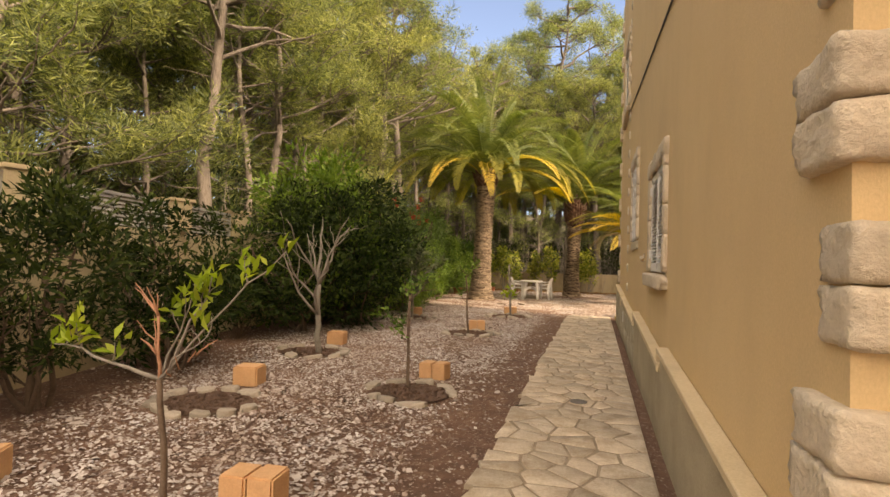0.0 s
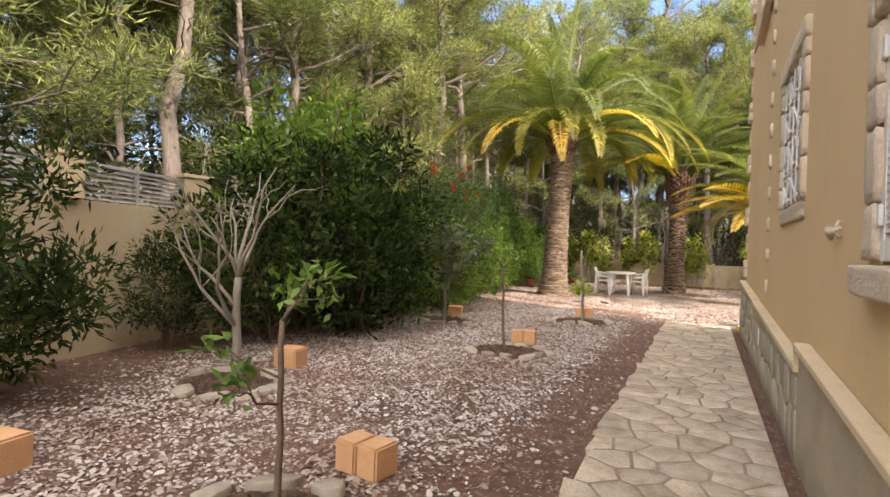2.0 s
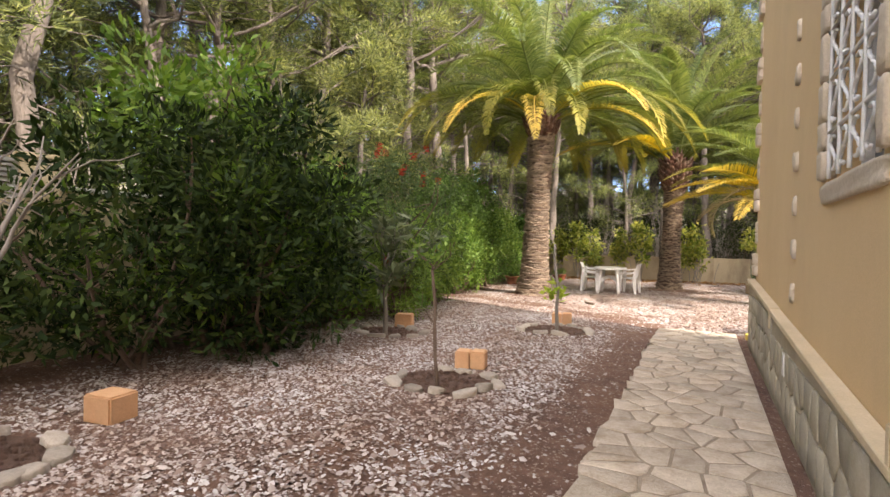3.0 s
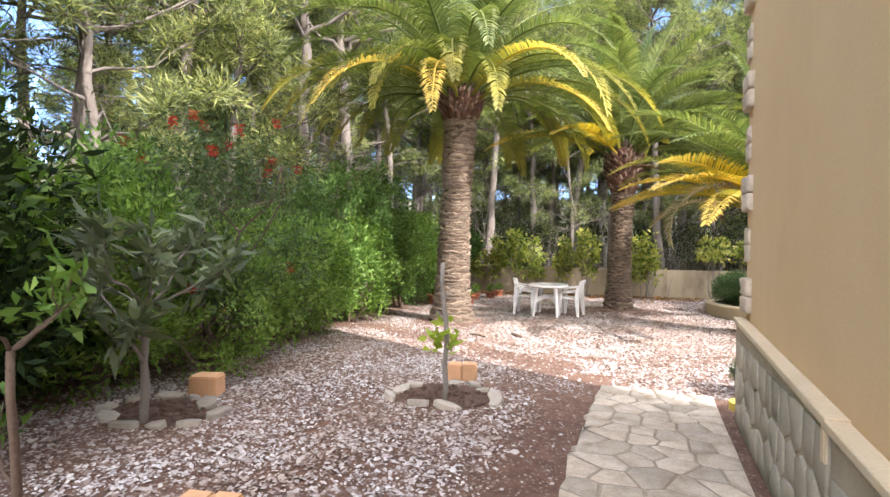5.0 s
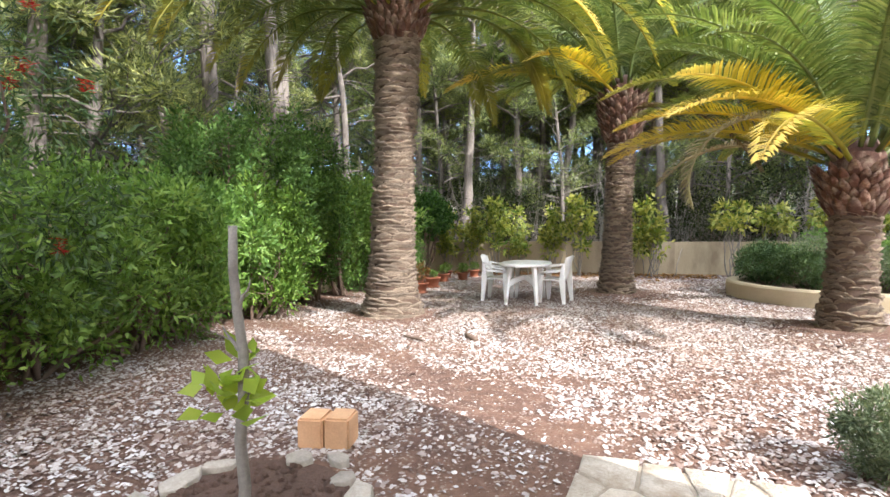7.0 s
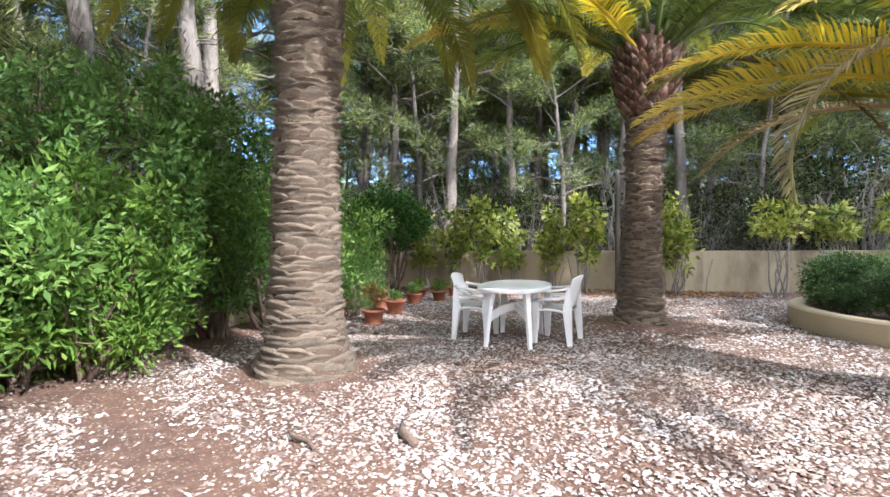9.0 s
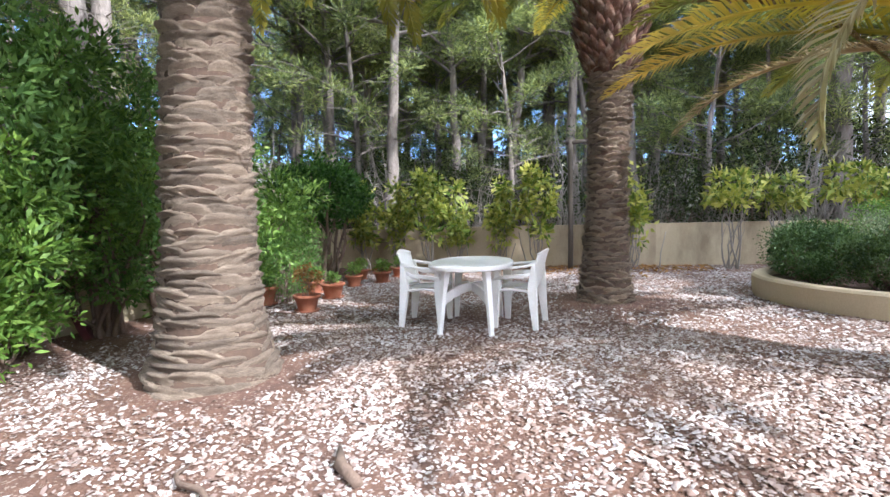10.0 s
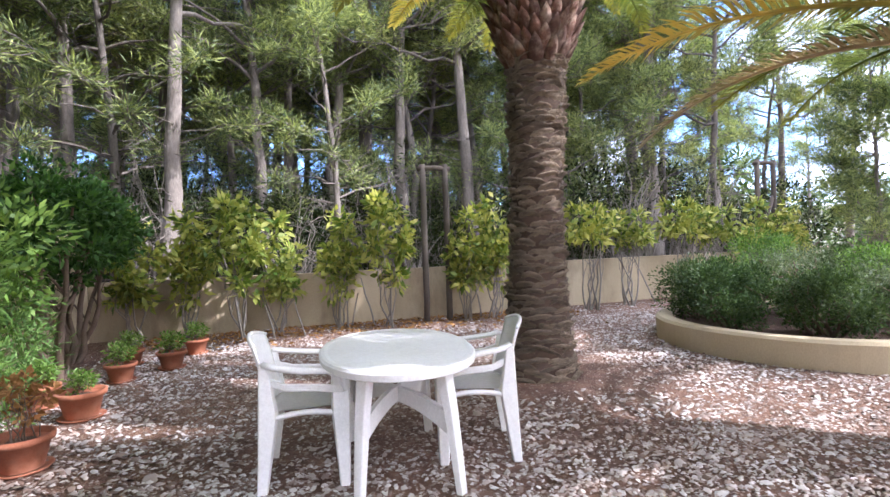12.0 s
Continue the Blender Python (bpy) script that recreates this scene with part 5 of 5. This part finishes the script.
def young_tree(x, y, label, seed, trunk_h, r, limbs, limb_len, leaf_n, leaf, width, leaf_material, wood_material="brown_bark", lean=(0, 0), rise=0.6, twigs=3, start=0.5):
    rng = np.random.default_rng(seed)
    t = thing("young_tree", pose(x, y, 0), label, "tree", "young fruit trees")
    wood, fol = Geo(), Geo()
    top = np.array((lean[0], lean[1], trunk_h))
    trunk = wander(rng, (0, 0, -0.05), top, 8, 0.03)
    tube(wood, trunk, np.linspace(r, r * 0.7, 8), 9)
    stem = put("trunk", wood.mesh("trunk", wood_material, True), t)
    ends = []
    for i in range(limbs):
        a = 6.283 * i / limbs + rng.normal(0, 0.3)
        d = unit(np.array((math.cos(a), math.sin(a), rise * rng.uniform(0.6, 1.4))))
        s = trunk[-1] if i < limbs * start else trunk[rng.integers(4, 8)]
        p = wander(rng, s, s + d * limb_len * rng.uniform(0.6, 1.1), 7, 0.09)
        bough = put("branch", tube(Geo(), p, np.linspace(r * 0.45, r * 0.10, 7), 6).mesh("branch", wood_material, True), t)
        ends += [p[-1], p[-2]]
        for k in range(twigs):
            j = rng.integers(2, 6)
            dd = unit(d + rng.normal(0, 0.6, 3) + np.array((0, 0, 0.3)))
            q = wander(rng, p[j], p[j] + dd * limb_len * rng.uniform(0.25, 0.5), 5, 0.08)
            put("twig", tube(Geo(), q, np.linspace(r * 0.16, 0.003, 5), 5).mesh("twig", wood_material, True), bough)
            ends += [q[-1], q[-2], q[2]]
    if leaf_n:
        E = np.array(ends)
        c = np.repeat(E, leaf_n, 0)
        P = c + rng.normal(0, 0.035, c.shape)
        D = unit(rng.normal(0, 1, c.shape) + np.array((0, 0, 0.35)))
        leaves(fol, rng, P, D, leaf, width, 0.25)
        put("foliage", fol.mesh("foliage", leaf_material), t)
    return t


def build_citrus(x, y):
    """The small citrus tree: a slim stem that forks into leafy boughs and a bare red tuft."""
    t = thing("young_tree", pose(x, y, 0), "small citrus tree with fresh pale leaves and bare reddish twigs", "tree", "young fruit trees")
    rr = np.random.default_rng(5)
    fork = np.array((-0.02, 0.0, 0.76))
    put("trunk", tube(Geo(), wander(rr, (0.03, 0.02, -0.05), fork, 8, 0.02), np.linspace(0.019, 0.015, 8), 9).mesh("trunk", "brown_bark", True), t)
    tips = []
    for end, r, twigs, leafy in (((-0.66, -0.06, 0.90), 0.012, 5, 1.0), ((0.26, 0.02, 1.30), 0.011, 4, 0.62), ((0.62, 0.10, 1.42), 0.007, 2, 0.9), ((0.30, -0.05, 1.0), 0.006, 3, 2.0), ((-0.10, 0.28, 1.15), 0.008, 3, 0.5)):
        p = wander(rr, fork, np.array(end), 8, 0.06)
        bough = put("branch", tube(Geo(), p, np.linspace(r, 0.003, 8), 6).mesh("branch", "grey_bark", True), t)
        for k in range(twigs):
            j = rr.integers(3, 8)
            q = wander(rr, p[j], p[j] + unit(np.array((rr.normal(0, 0.6), rr.normal(0, 0.6), 1.0))) * rr.uniform(0.08, 0.18), 5, 0.1)
            put("twig", tube(Geo(), q, np.linspace(0.004, 0.002, 5), 5).mesh("twig", "grey_bark", True), bough)
            if rr.random() > leafy - 0.9:
                tips += [q[-1], q[3], q[2]]
        if leafy < 1.5:
            tips += [p[-1], p[-1], p[-2]]
    fol, T = Geo(), np.repeat(np.array(tips), 2, 0)
    leaves(fol, rr, T + rr.normal(0, 0.02, T.shape), unit(rr.normal(0, 0.7, T.shape) + np.array((0, 0, 0.7))), 0.095, 0.036, 0.3)
    put("foliage", fol.mesh("foliage", "bright_leaf"), t)
    g = Geo()
    stem = wander(rr, fork, (-0.02, -0.02, 1.08), 6, 0.05)
    tube(g, stem, np.linspace(0.010, 0.006, 6), 6)
    for k in range(9):
        a = stem[rr.integers(2, 6)]
        tube(g, wander(rr, a, a + np.array((rr.normal(-0.03, 0.08), rr.normal(0, 0.06), rr.uniform(0.08, 0.2))), 5, 0.1), np.linspace(0.006, 0.002, 5), 5)
    for k in range(5):
        a = np.array((0.05 + 0.05 * k, 0, 0.78 + 0.04 * k))
        tube(g, wander(rr, a, a + np.array((rr.uniform(0.03, 0.1), rr.normal(0, 0.04), rr.uniform(-0.03, 0.1))), 4, 0.1), np.linspace(0.005, 0.002, 4), 5)
    put("dead_twig", g.mesh("dead_twig", "red_twig", True), t, None, "bare reddish twigs")


build_citrus(-0.39, 2.70)
young_tree(-0.22, 5.85, "thin citrus sapling with sparse leaves in a stone ring", 2, 0.95, 0.020, 5, 0.45, 3, 0.085, 0.034, "green_leaf", "brown_bark", (-0.03, 0.02), 0.7, 2)
young_tree(-2.14, 7.28, "leafless grey tree with upright branches in a stone ring", 3, 1.0, 0.047, 8, 1.3, 0, 0.1, 0.04, "green_leaf", "grey_bark", (-0.04, 0.0), 2.0, 3)
young_tree(-0.6, 10.1, "thin dark sapling with few leaves in a stone ring", 4, 1.1, 0.020, 4, 0.35, 4, 0.09, 0.035, "green_leaf", "brown_bark", (-0.08, 0.0), 0.9, 2)
stump = young_tree(-0.38, 13.63, "pruned grey stem with fresh leaves halfway up", 5, 1.36, 0.029, 2, 0.16, 0, 0.1, 0.04, "bright_leaf", "grey_bark", (-0.06, 0.04), 1.6, 1, 0.0)
rr = np.random.default_rng(8)
for i in range(34):
    P = np.array((-0.02, 0.02, 0.62)) + rr.normal(0, 0.07, (1, 3))
    D = unit(rr.normal(0, 1, (1, 3)) * np.array((1, 1, 0.35)) + np.array((0, 0, 0.2)))
    put("leaf", leaves(Geo(), rr, P, D, 0.14, 0.085, 0.12).mesh("leaf", "bright_leaf"), stump)
young_tree(-2.43, 12.0, "small loquat tree with long grey-green leaves in a stone ring", 6, 0.95, 0.038, 8, 0.85, 5, 0.24, 0.065, "grey_leaf", "grey_bark", (-0.04, 0.02), 0.9, 3)


# ---- garden table and chairs ----
def build_table(x, y, turn):
    """An oval table, its long axis along y."""
    t = thing("garden_table", pose(x, y, 0.003, 0, 0, turn), "oval white plastic garden table on gravel", "table")
    A, B = 0.45, 0.68
    bm = bmesh.new()
    prof = [(0.999, 0.712), (0.05, 0.712), (0.03, 0.715), (0.012, 0.713), (0.0, 0.702), (0.003, 0.672), (0.014, 0.666), (0.018, 0.690), (0.999, 0.690)]
    n = 72
    rows = []
    for inset, z in prof:
        row = []
        for i in range(n):
            c, s = math.cos(2 * math.pi * i / n), math.sin(2 * math.pi * i / n)
            c, s = math.copysign(abs(c) ** 0.92, c), math.copysign(abs(s) ** 0.92, s)
            k = 0.002 if inset > 0.9 else 1
            row.append(bm.verts.new(((A - (inset if k == 1 else 0)) * c * k, (B - (inset if k == 1 else 0)) * s * k, z)))
        rows.append(row)
    for a, b in zip(rows, rows[1:]):
        for i in range(n):
            bm.faces.new((a[i], a[(i + 1) % n], b[(i + 1) % n], b[i]))
    bmesh.ops.recalc_face_normals(bm, faces=bm.faces[:])
    part("tabletop", bm, "plastic", t)
    for sx, sy in ((-1, -1), (1, -1), (1, 1), (-1, 1)):
        d = Vector((sx * 0.5, sy * 0.86, 0)).normalized()
        s = Vector((-d.y, d.x, 0))
        bm = bmesh.new()
        rows = []
        for z, k, w, q in ((0.695, 0.78, 0.052, 0.030), (0.45, 0.88, 0.043, 0.024), (0.2, 0.95, 0.037, 0.020), (0.0, 1.0, 0.031, 0.018)):
            c = Vector((sx * 0.27 * k, sy * 0.47 * k, z))
            rows.append([bm.verts.new(c + s * w * m + d * q * o) for m, o in ((-1, -1), (-0.6, 1), (0.6, 1), (1, -1))])
        for a_, b_ in zip(rows, rows[1:]):
            for i in range(4):
                bm.faces.new((a_[i], a_[(i + 1) % 4], b_[(i + 1) % 4], b_[i]))
        bm.faces.new(rows[-1])
        bmesh.ops.recalc_face_normals(bm, faces=bm.faces[:])
        bmesh.ops.bevel(bm, geom=bm.edges[:], offset=0.004, segments=1, affect="EDGES")
        part("leg", bm, "plastic", t)
    # two arched boards that cross under the top
    for k in (-1, 1):
        bm = bmesh.new()
        rows = []
        for i in range(17):
            q = -1 + i / 8
            lo = 0.28 + 0.11 * (1 - q * q)
            hi = lo + 0.085 + 0.03 * abs(q)
            c = Vector((q * 0.245, k * q * 0.425, 0.003 * k))
            n_ = Vector((k * 0.425, -0.245, 0)).normalized() * 0.014
            rows.append([bm.verts.new(c + n_ * m + Vector((0, 0, z))) for m, z in ((-1, lo), (1, lo), (1, hi), (-1, hi))])
        for r0, r1 in zip(rows, rows[1:]):
            for i in range(4):
                bm.faces.new((r0[i], r0[(i + 1) % 4], r1[(i + 1) % 4], r1[i]))
        bm.faces.new(rows[0])
        bm.faces.new(rows[-1])
        bmesh.ops.recalc_face_normals(bm, faces=bm.faces[:])
        part("stretcher", bm, "plastic", t)


def build_chair(x, y, turn):
    """A stacking armchair, its seat facing +x."""
    c = thing("plastic_chair", pose(x, y, 0.003, 0, 0, turn), "white plastic stacking armchair beside the oval table", "chair", "chairs at the table")
    # seat
    bm = bmesh.new()
    nu, nv = 10, 10
    V = [[None] * (nv + 1) for _ in range(nu + 1)]
    for i in range(nu + 1):
        for j in range(nv + 1):
            u, v = i / nu, j / nv
            w = 0.235 - 0.03 * (1 - u)
            V[i][j] = bm.verts.new((-0.20 + 0.44 * u, (2 * v - 1) * w, 0.425 + 0.02 * u - 0.018 * math.sin(math.pi * v) * math.sin(math.pi * min(1, 0.2 + 0.8 * u)) - 0.03 * max(0, u - 0.88) / 0.12))
    for i in range(nu):
        for j in range(nv):
            bm.faces.new((V[i][j], V[i + 1][j], V[i + 1][j + 1], V[i][j + 1]))
    bmesh.ops.solidify(bm, geom=bm.faces[:], thickness=0.012)
    part("seat", bm, "plastic", c, "", None, True)
    # back: a curved shell
    bm = bmesh.new()
    cols = 13
    for j in range(cols):
        v0, v1 = j / cols, (j + 1) / cols
        for k in range(8):
            quad = []
            for vv, kk in ((v0, k), (v1, k), (v1, k + 1), (v0, k + 1)):
                s = 2 * vv - 1
                z = 0.43 + 0.40 * kk / 8 * (1 - 0.09 * s * s)
                quad.append(bm.verts.new((-0.205 - 0.10 * (kk / 8) + 0.05 * s * s, s * (0.205 + 0.02 * kk / 8), z)))
            bm.faces.new(quad)
    bmesh.ops.remove_doubles(bm, verts=bm.verts[:], dist=0.0005)
    bmesh.ops.recalc_face_normals(bm, faces=bm.faces[:])
    bmesh.ops.solidify(bm, geom=bm.faces[:], thickness=0.012)
    part("backrest", bm, "plastic", c, "", None, True)
    rim = Geo()
    s = np.linspace(-1, 1, 21)
    tube(rim, np.stack([-0.30 + 0.05 * s ** 2, s * 0.226, 0.83 - 0.037 * s ** 2], -1), 0.013, 8)
    put("top_rail", rim.mesh("top_rail", "plastic", True), c)
    for sg in (-1, 1):
        # arm with a side bar below it
        arm = Geo()
        a = np.array([(-0.205, 0.222, 0.695), (-0.14, 0.258, 0.675), (0.0, 0.278, 0.655), (0.14, 0.275, 0.645), (0.215, 0.262, 0.61), (0.235, 0.25, 0.53)]) * np.array((1, sg, 1))
        for o in (-0.014, 0, 0.014):
            tube(arm, a + np.array((0, o, 0)), 0.015, 8)
        rest = put("armrest", arm.mesh("armrest", "plastic", True), c)
        bar = Geo()
        curve = np.array([(-0.185, 0.216, 0.60), (-0.09, 0.248, 0.565), (0.1, 0.256, 0.55), (0.232, 0.25, 0.53)]) * np.array((1, sg, 1))
        for o in (-0.010, 0.0, 0.010):
            tube(bar, curve + np.array((0, 0, o)), 0.012, 7)
        put("side_bar", bar.mesh("side_bar", "plastic", True), rest)
        for fx, tx in ((0.205, 0.215), (-0.185, -0.225)):
            bm = bmesh.new()
            rows = []
            for z, x_, w, q in ((0.62, fx, 0.050, 0.022) if fx > 0 else (0.70, -0.205, 0.024, 0.015), (0.42, fx, 0.056, 0.026), (0.2, (fx + tx) / 2, 0.042, 0.024), (0.0, tx, 0.030, 0.020)):
                yy = sg * (0.235 + 0.035 * (0.54 - z))
                rows.append([bm.verts.new((x_ + w * m, yy + sg * q * o, z)) for m, o in ((-1, -1), (1, -1), (0.8, 1), (-0.8, 1))])
            for r0, r1 in zip(rows, rows[1:]):
                for i in range(4):
                    bm.faces.new((r0[i], r0[(i + 1) % 4], r1[(i + 1) % 4], r1[i]))
            bm.faces.new(rows[0])
            bm.faces.new(rows[-1])
            bmesh.ops.recalc_face_normals(bm, faces=bm.faces[:])
            bmesh.ops.bevel(bm, geom=bm.edges[:], offset=0.004, segments=1, affect="EDGES")
            part("leg", bm, "plastic", c)
        ap = Geo()
        q = np.linspace(-0.19, 0.225, 9)
        tube(ap, np.stack([q, np.full(9, sg * 0.238), 0.39 + 0.03 * np.sin(np.pi * (q + 0.19) / 0.415)], -1), 0.016, 6)
        put("apron", ap.mesh("apron", "plastic", True), c)
    return c


build_table(-0.73, 20.95, 3)
build_chair(-1.27, 21.0, 2)
build_chair(-0.22, 21.1, 172)


# ---- pots ----
def lathe(prof, n=28):
    bm = bmesh.new()
    rows = [[bm.verts.new((r * math.cos(2 * math.pi * i / n), r * math.sin(2 * math.pi * i / n), z)) for i in range(n)] for r, z in prof]
    for a, b in zip(rows, rows[1:]):
        for i in range(n):
            bm.faces.new((a[i], a[(i + 1) % n], b[(i + 1) % n], b[i]))
    bm.faces.new(rows[-1])
    bmesh.ops.recalc_face_normals(bm, faces=bm.faces[:])
    return bm


POT_PLANT = shrub_meshes(71, 0.14, 0.14, 0.34, 9, 40, 0.07, 0.03, "green_leaf", 0.05, stems=5, blob_r=0.09, thick=0.006)
POT_DEAD = shrub_meshes(72, 0.16, 0.16, 0.62, 10, 24, 0.075, 0.036, "brown_leaf", 0.2, stems=8, blob_r=0.09, thick=0.006)
for i, (x, y, s, plant) in enumerate(((-3.05, 21.45, 0.82, "dead"), (-3.22, 22.5, 0.85, "small"), (-3.45, 23.75, 0.72, "green"), (-3.12, 24.25, 0.75, "green"), (-3.1, 25.1, 0.72, "green"), (-3.75, 22.9, 0.75, "green"), (-3.7, 24.6, 0.72, "green"), (-3.95, 21.8, 1.0, "green"))):
    pot = thing("flower_pot", pose(x, y, 0.004) @ Matrix.Diagonal((s * 1.1, s * 1.1, s * 0.92, 1)), {"dead": "terracotta pot with a withered brown plant", "small": "terracotta pot with sparse stems on a saucer", "green": "terracotta pot with a small green plant on a saucer"}[plant], "plant pot", "pots along the hedge")
    part("pot", lathe([(0.125, 0.02), (0.17, 0.235), (0.195, 0.24), (0.20, 0.29), (0.18, 0.295), (0.17, 0.25), (0.165, 0.245)]), "terracotta", pot, "", None, True)
    part("saucer", lathe([(0.02, 0.001), (0.16, 0.001), (0.185, 0.03), (0.175, 0.03), (0.155, 0.012)]), "terracotta", pot, "", None, True)
    part("potting_soil", lathe([(0.168, 0.24), (0.01, 0.25)]), "wet_soil", pot)
    pl = POT_DEAD if plant == "dead" else POT_PLANT
    sc = 0.7 if plant == "small" else 1.0
    put("branchwork", pl[0], pot, pose(0, 0, 0.24) @ Matrix.Scale(sc, 4))
    tagged(put("plant", pl[1], pot, pose(0, 0, 0.24) @ Matrix.Scale(sc, 4)), kind="stuff")


# ---- poles, hose, small things ----
def pole_frame(x, y, turn, h, gap, label, brace=False):
    f = thing("pole_frame", pose(x, y, 0, 0, 0, turn), label, "post", "wooden pole frames")
    rng = np.random.default_rng(int(x * 10) + 50)
    for sx in (-1, 1):
        g = Geo()
        tube(g, wander(rng, (sx * gap / 2, 0, -0.05), (sx * gap / 2 * 0.95, 0, h), 7, 0.006), 0.055, 9)
        put("post", g.mesh("post", "pole_wood", True), f)
    g = Geo()
    tube(g, [(-gap / 2 - 0.08, 0.0, h - 0.08), (0, 0, h - 0.06), (gap / 2 + 0.08, 0, h - 0.08)], 0.045, 9)
    put("crossbar", g.mesh("crossbar", "pole_wood", True), f)
    if brace:
        g = Geo()
        tube(g, [(-gap - 0.6, 0.1, 0), (0, 0.05, h * 0.55), (gap / 2, 0, h * 0.75)], 0.05, 8)
        put("brace", g.mesh("brace", "pole_wood", True), f)


pole_frame(0.40, 26.75, 5, 2.74, 0.42, "weathered wooden pole frame by the low wall")
pole_frame(8.0, 27.9, 10, 2.95, 0.5, "weathered wooden pole frame with brace by the low wall", True)

g = Geo()
a = np.linspace(0, 4 * 2 * np.pi, 150)
tube(g, np.stack([(0.17 + 0.004 * np.sin(a * 3)) * np.cos(a), (0.17 + 0.006 * np.cos(a * 2)) * np.sin(a), 0.02 + a * 0.003], -1), 0.011, 7)
tagged(put("garden_hose", g.mesh("garden_hose", "hose", True), None, pose(2.36, 14.5, 0, 0, 0, 0)), "coiled yellow garden hose by the house corner", "hose")
g = Geo()
tube(g, [(0, 0, 0.02), (0.12, 0.05, 0.025), (0.2, 0.16, 0.03), (0.32, 0.2, 0.02), (0.42, 0.16, 0.015)], [0.012, 0.016, 0.014, 0.012, 0.006], 6)
tagged(put("fallen_branch", g.mesh("fallen_branch", "brown_bark", True), None, pose(-1.1, 17.25, 0.01, 0, 0, 120)), "curved dead twig lying on the gravel", "branch")
g = Geo()
tube(g, [(0, 0, 0.025), (0.2, 0.03, 0.03), (0.42, -0.02, 0.02)], [0.03, 0.035, 0.01], 6)
tagged(put("fallen_branch", g.mesh("fallen_branch", "brown_bark", True), None, pose(-0.55, 17.55, 0.0, 0, 0, 130)), "dry palm husk lying on the gravel", "branch")


rr = np.random.default_rng(33)
n = 1500
g = Geo()
X = rr.uniform(-4.2, 3.0, n)
Y = np.interp(X, [p[0] for p in BW], [p[1] for p in BW]) - 0.1 - np.abs(rr.normal(0, 0.75, n))
P = np.stack([X, Y, rr.uniform(0.015, 0.035, n)], -1)
leaves(g, rr, P, unit(rr.normal(0, 1, (n, 3)) * np.array((1, 1, 0.12))), 0.085, 0.035, 0.2)
tagged(put("leaf_litter", g.mesh("leaf_litter", "brown_leaf")), "dry brown fallen leaves below the low wall", "leaves", kind="stuff")
for x, y, dx, h in ((-2.25, 26.0, -0.22, 0.62), (-1.78, 25.95, -0.18, 0.5), (-0.72, 26.6, -0.2, 0.8), (-1.1, 26.5, 0.12, 0.55), (1.2, 26.9, -0.1, 0.9), (2.0, 26.95, 0.16, 0.75), (5.0, 27.5, -0.3, 0.95)):
    g = Geo()
    tube(g, wander(rr, (0, 0, 0.0), (dx, 0.28, h), 6, 0.03), np.linspace(0.017, 0.010, 6), 6)
    tagged(put("garden_stick", g.mesh("garden_stick", "grey_bark", True), None, pose(x, y, 0)), "bare pale stick propped among the young shrubs", "stick", "sticks at the back")

sp = thing("spade", pose(-4.72, 19.55, 0.0, 0, 0, 20), "dark red garden spade leaning against the wall", "spade")
bm = bmesh.new()
rows = []
for z, w, x in ((0.02, 0.09, 0.20), (0.12, 0.10, 0.15), (0.28, 0.085, 0.075)):
    rows.append([bm.verts.new((x + 0.02 * (1 - abs(u)), u * w, z)) for u in (-1, -0.5, 0, 0.5, 1)])
for a_, b_ in zip(rows, rows[1:]):
    for i in range(4):
        bm.faces.new((a_[i], a_[i + 1], b_[i + 1], b_[i]))
bmesh.ops.solidify(bm, geom=bm.faces[:], thickness=0.006)
part("blade", bm, "spade_red", sp, "dark red metal blade")
g = Geo()
tube(g, [(0.10, 0, 0.22), (-0.06, 0, 0.62), (-0.24, 0, 1.05)], 0.016, 8)
put("handle", g.mesh("handle", "pole_wood", True), sp, None, "worn wooden handle")

# ---- paving ----
PATH_X0, PATH_X1, PATH_Y0, PATH_Y1 = 0.98, 2.08, -2.2, 14.85
path = thing("path", pose(0, 0, 0), "irregular pale flagstone path with mortar joints", "path", kind="structure")
part("bedding", box_bm([(PATH_X0 + 0.01, PATH_Y0, -0.08, PATH_X1 - 0.01, PATH_Y1 - 0.02, 0.024)], 0.008), "mortar", path, "sandy mortar bed")
prng = random.Random(21)
for poly in cells(prng, PATH_X0, PATH_X1, PATH_Y0, PATH_Y1, 0.243, 0.022, 0.46):
    poly = [(x + (prng.uniform(-0.05, 0.02) if x < PATH_X0 + 0.02 else 0), y + (prng.uniform(-0.02, 0.05) if y > PATH_Y1 - 0.02 else 0)) for x, y in poly]
    put("flagstone", slab("flagstone", poly, -0.03, 0.029 + prng.random() * 0.007, "flagstone"), path)
drain = thing("drain_cover", pose(1.55, 5.9, 0.037), "small round iron drain cover in the path", "drain cover")
part("disc", lathe([(0.085, 0.0), (0.085, 0.006), (0.07, 0.007), (0.065, 0.003), (0.01, 0.004)]), "cast_iron", drain, "", None, True)

build_gravel()
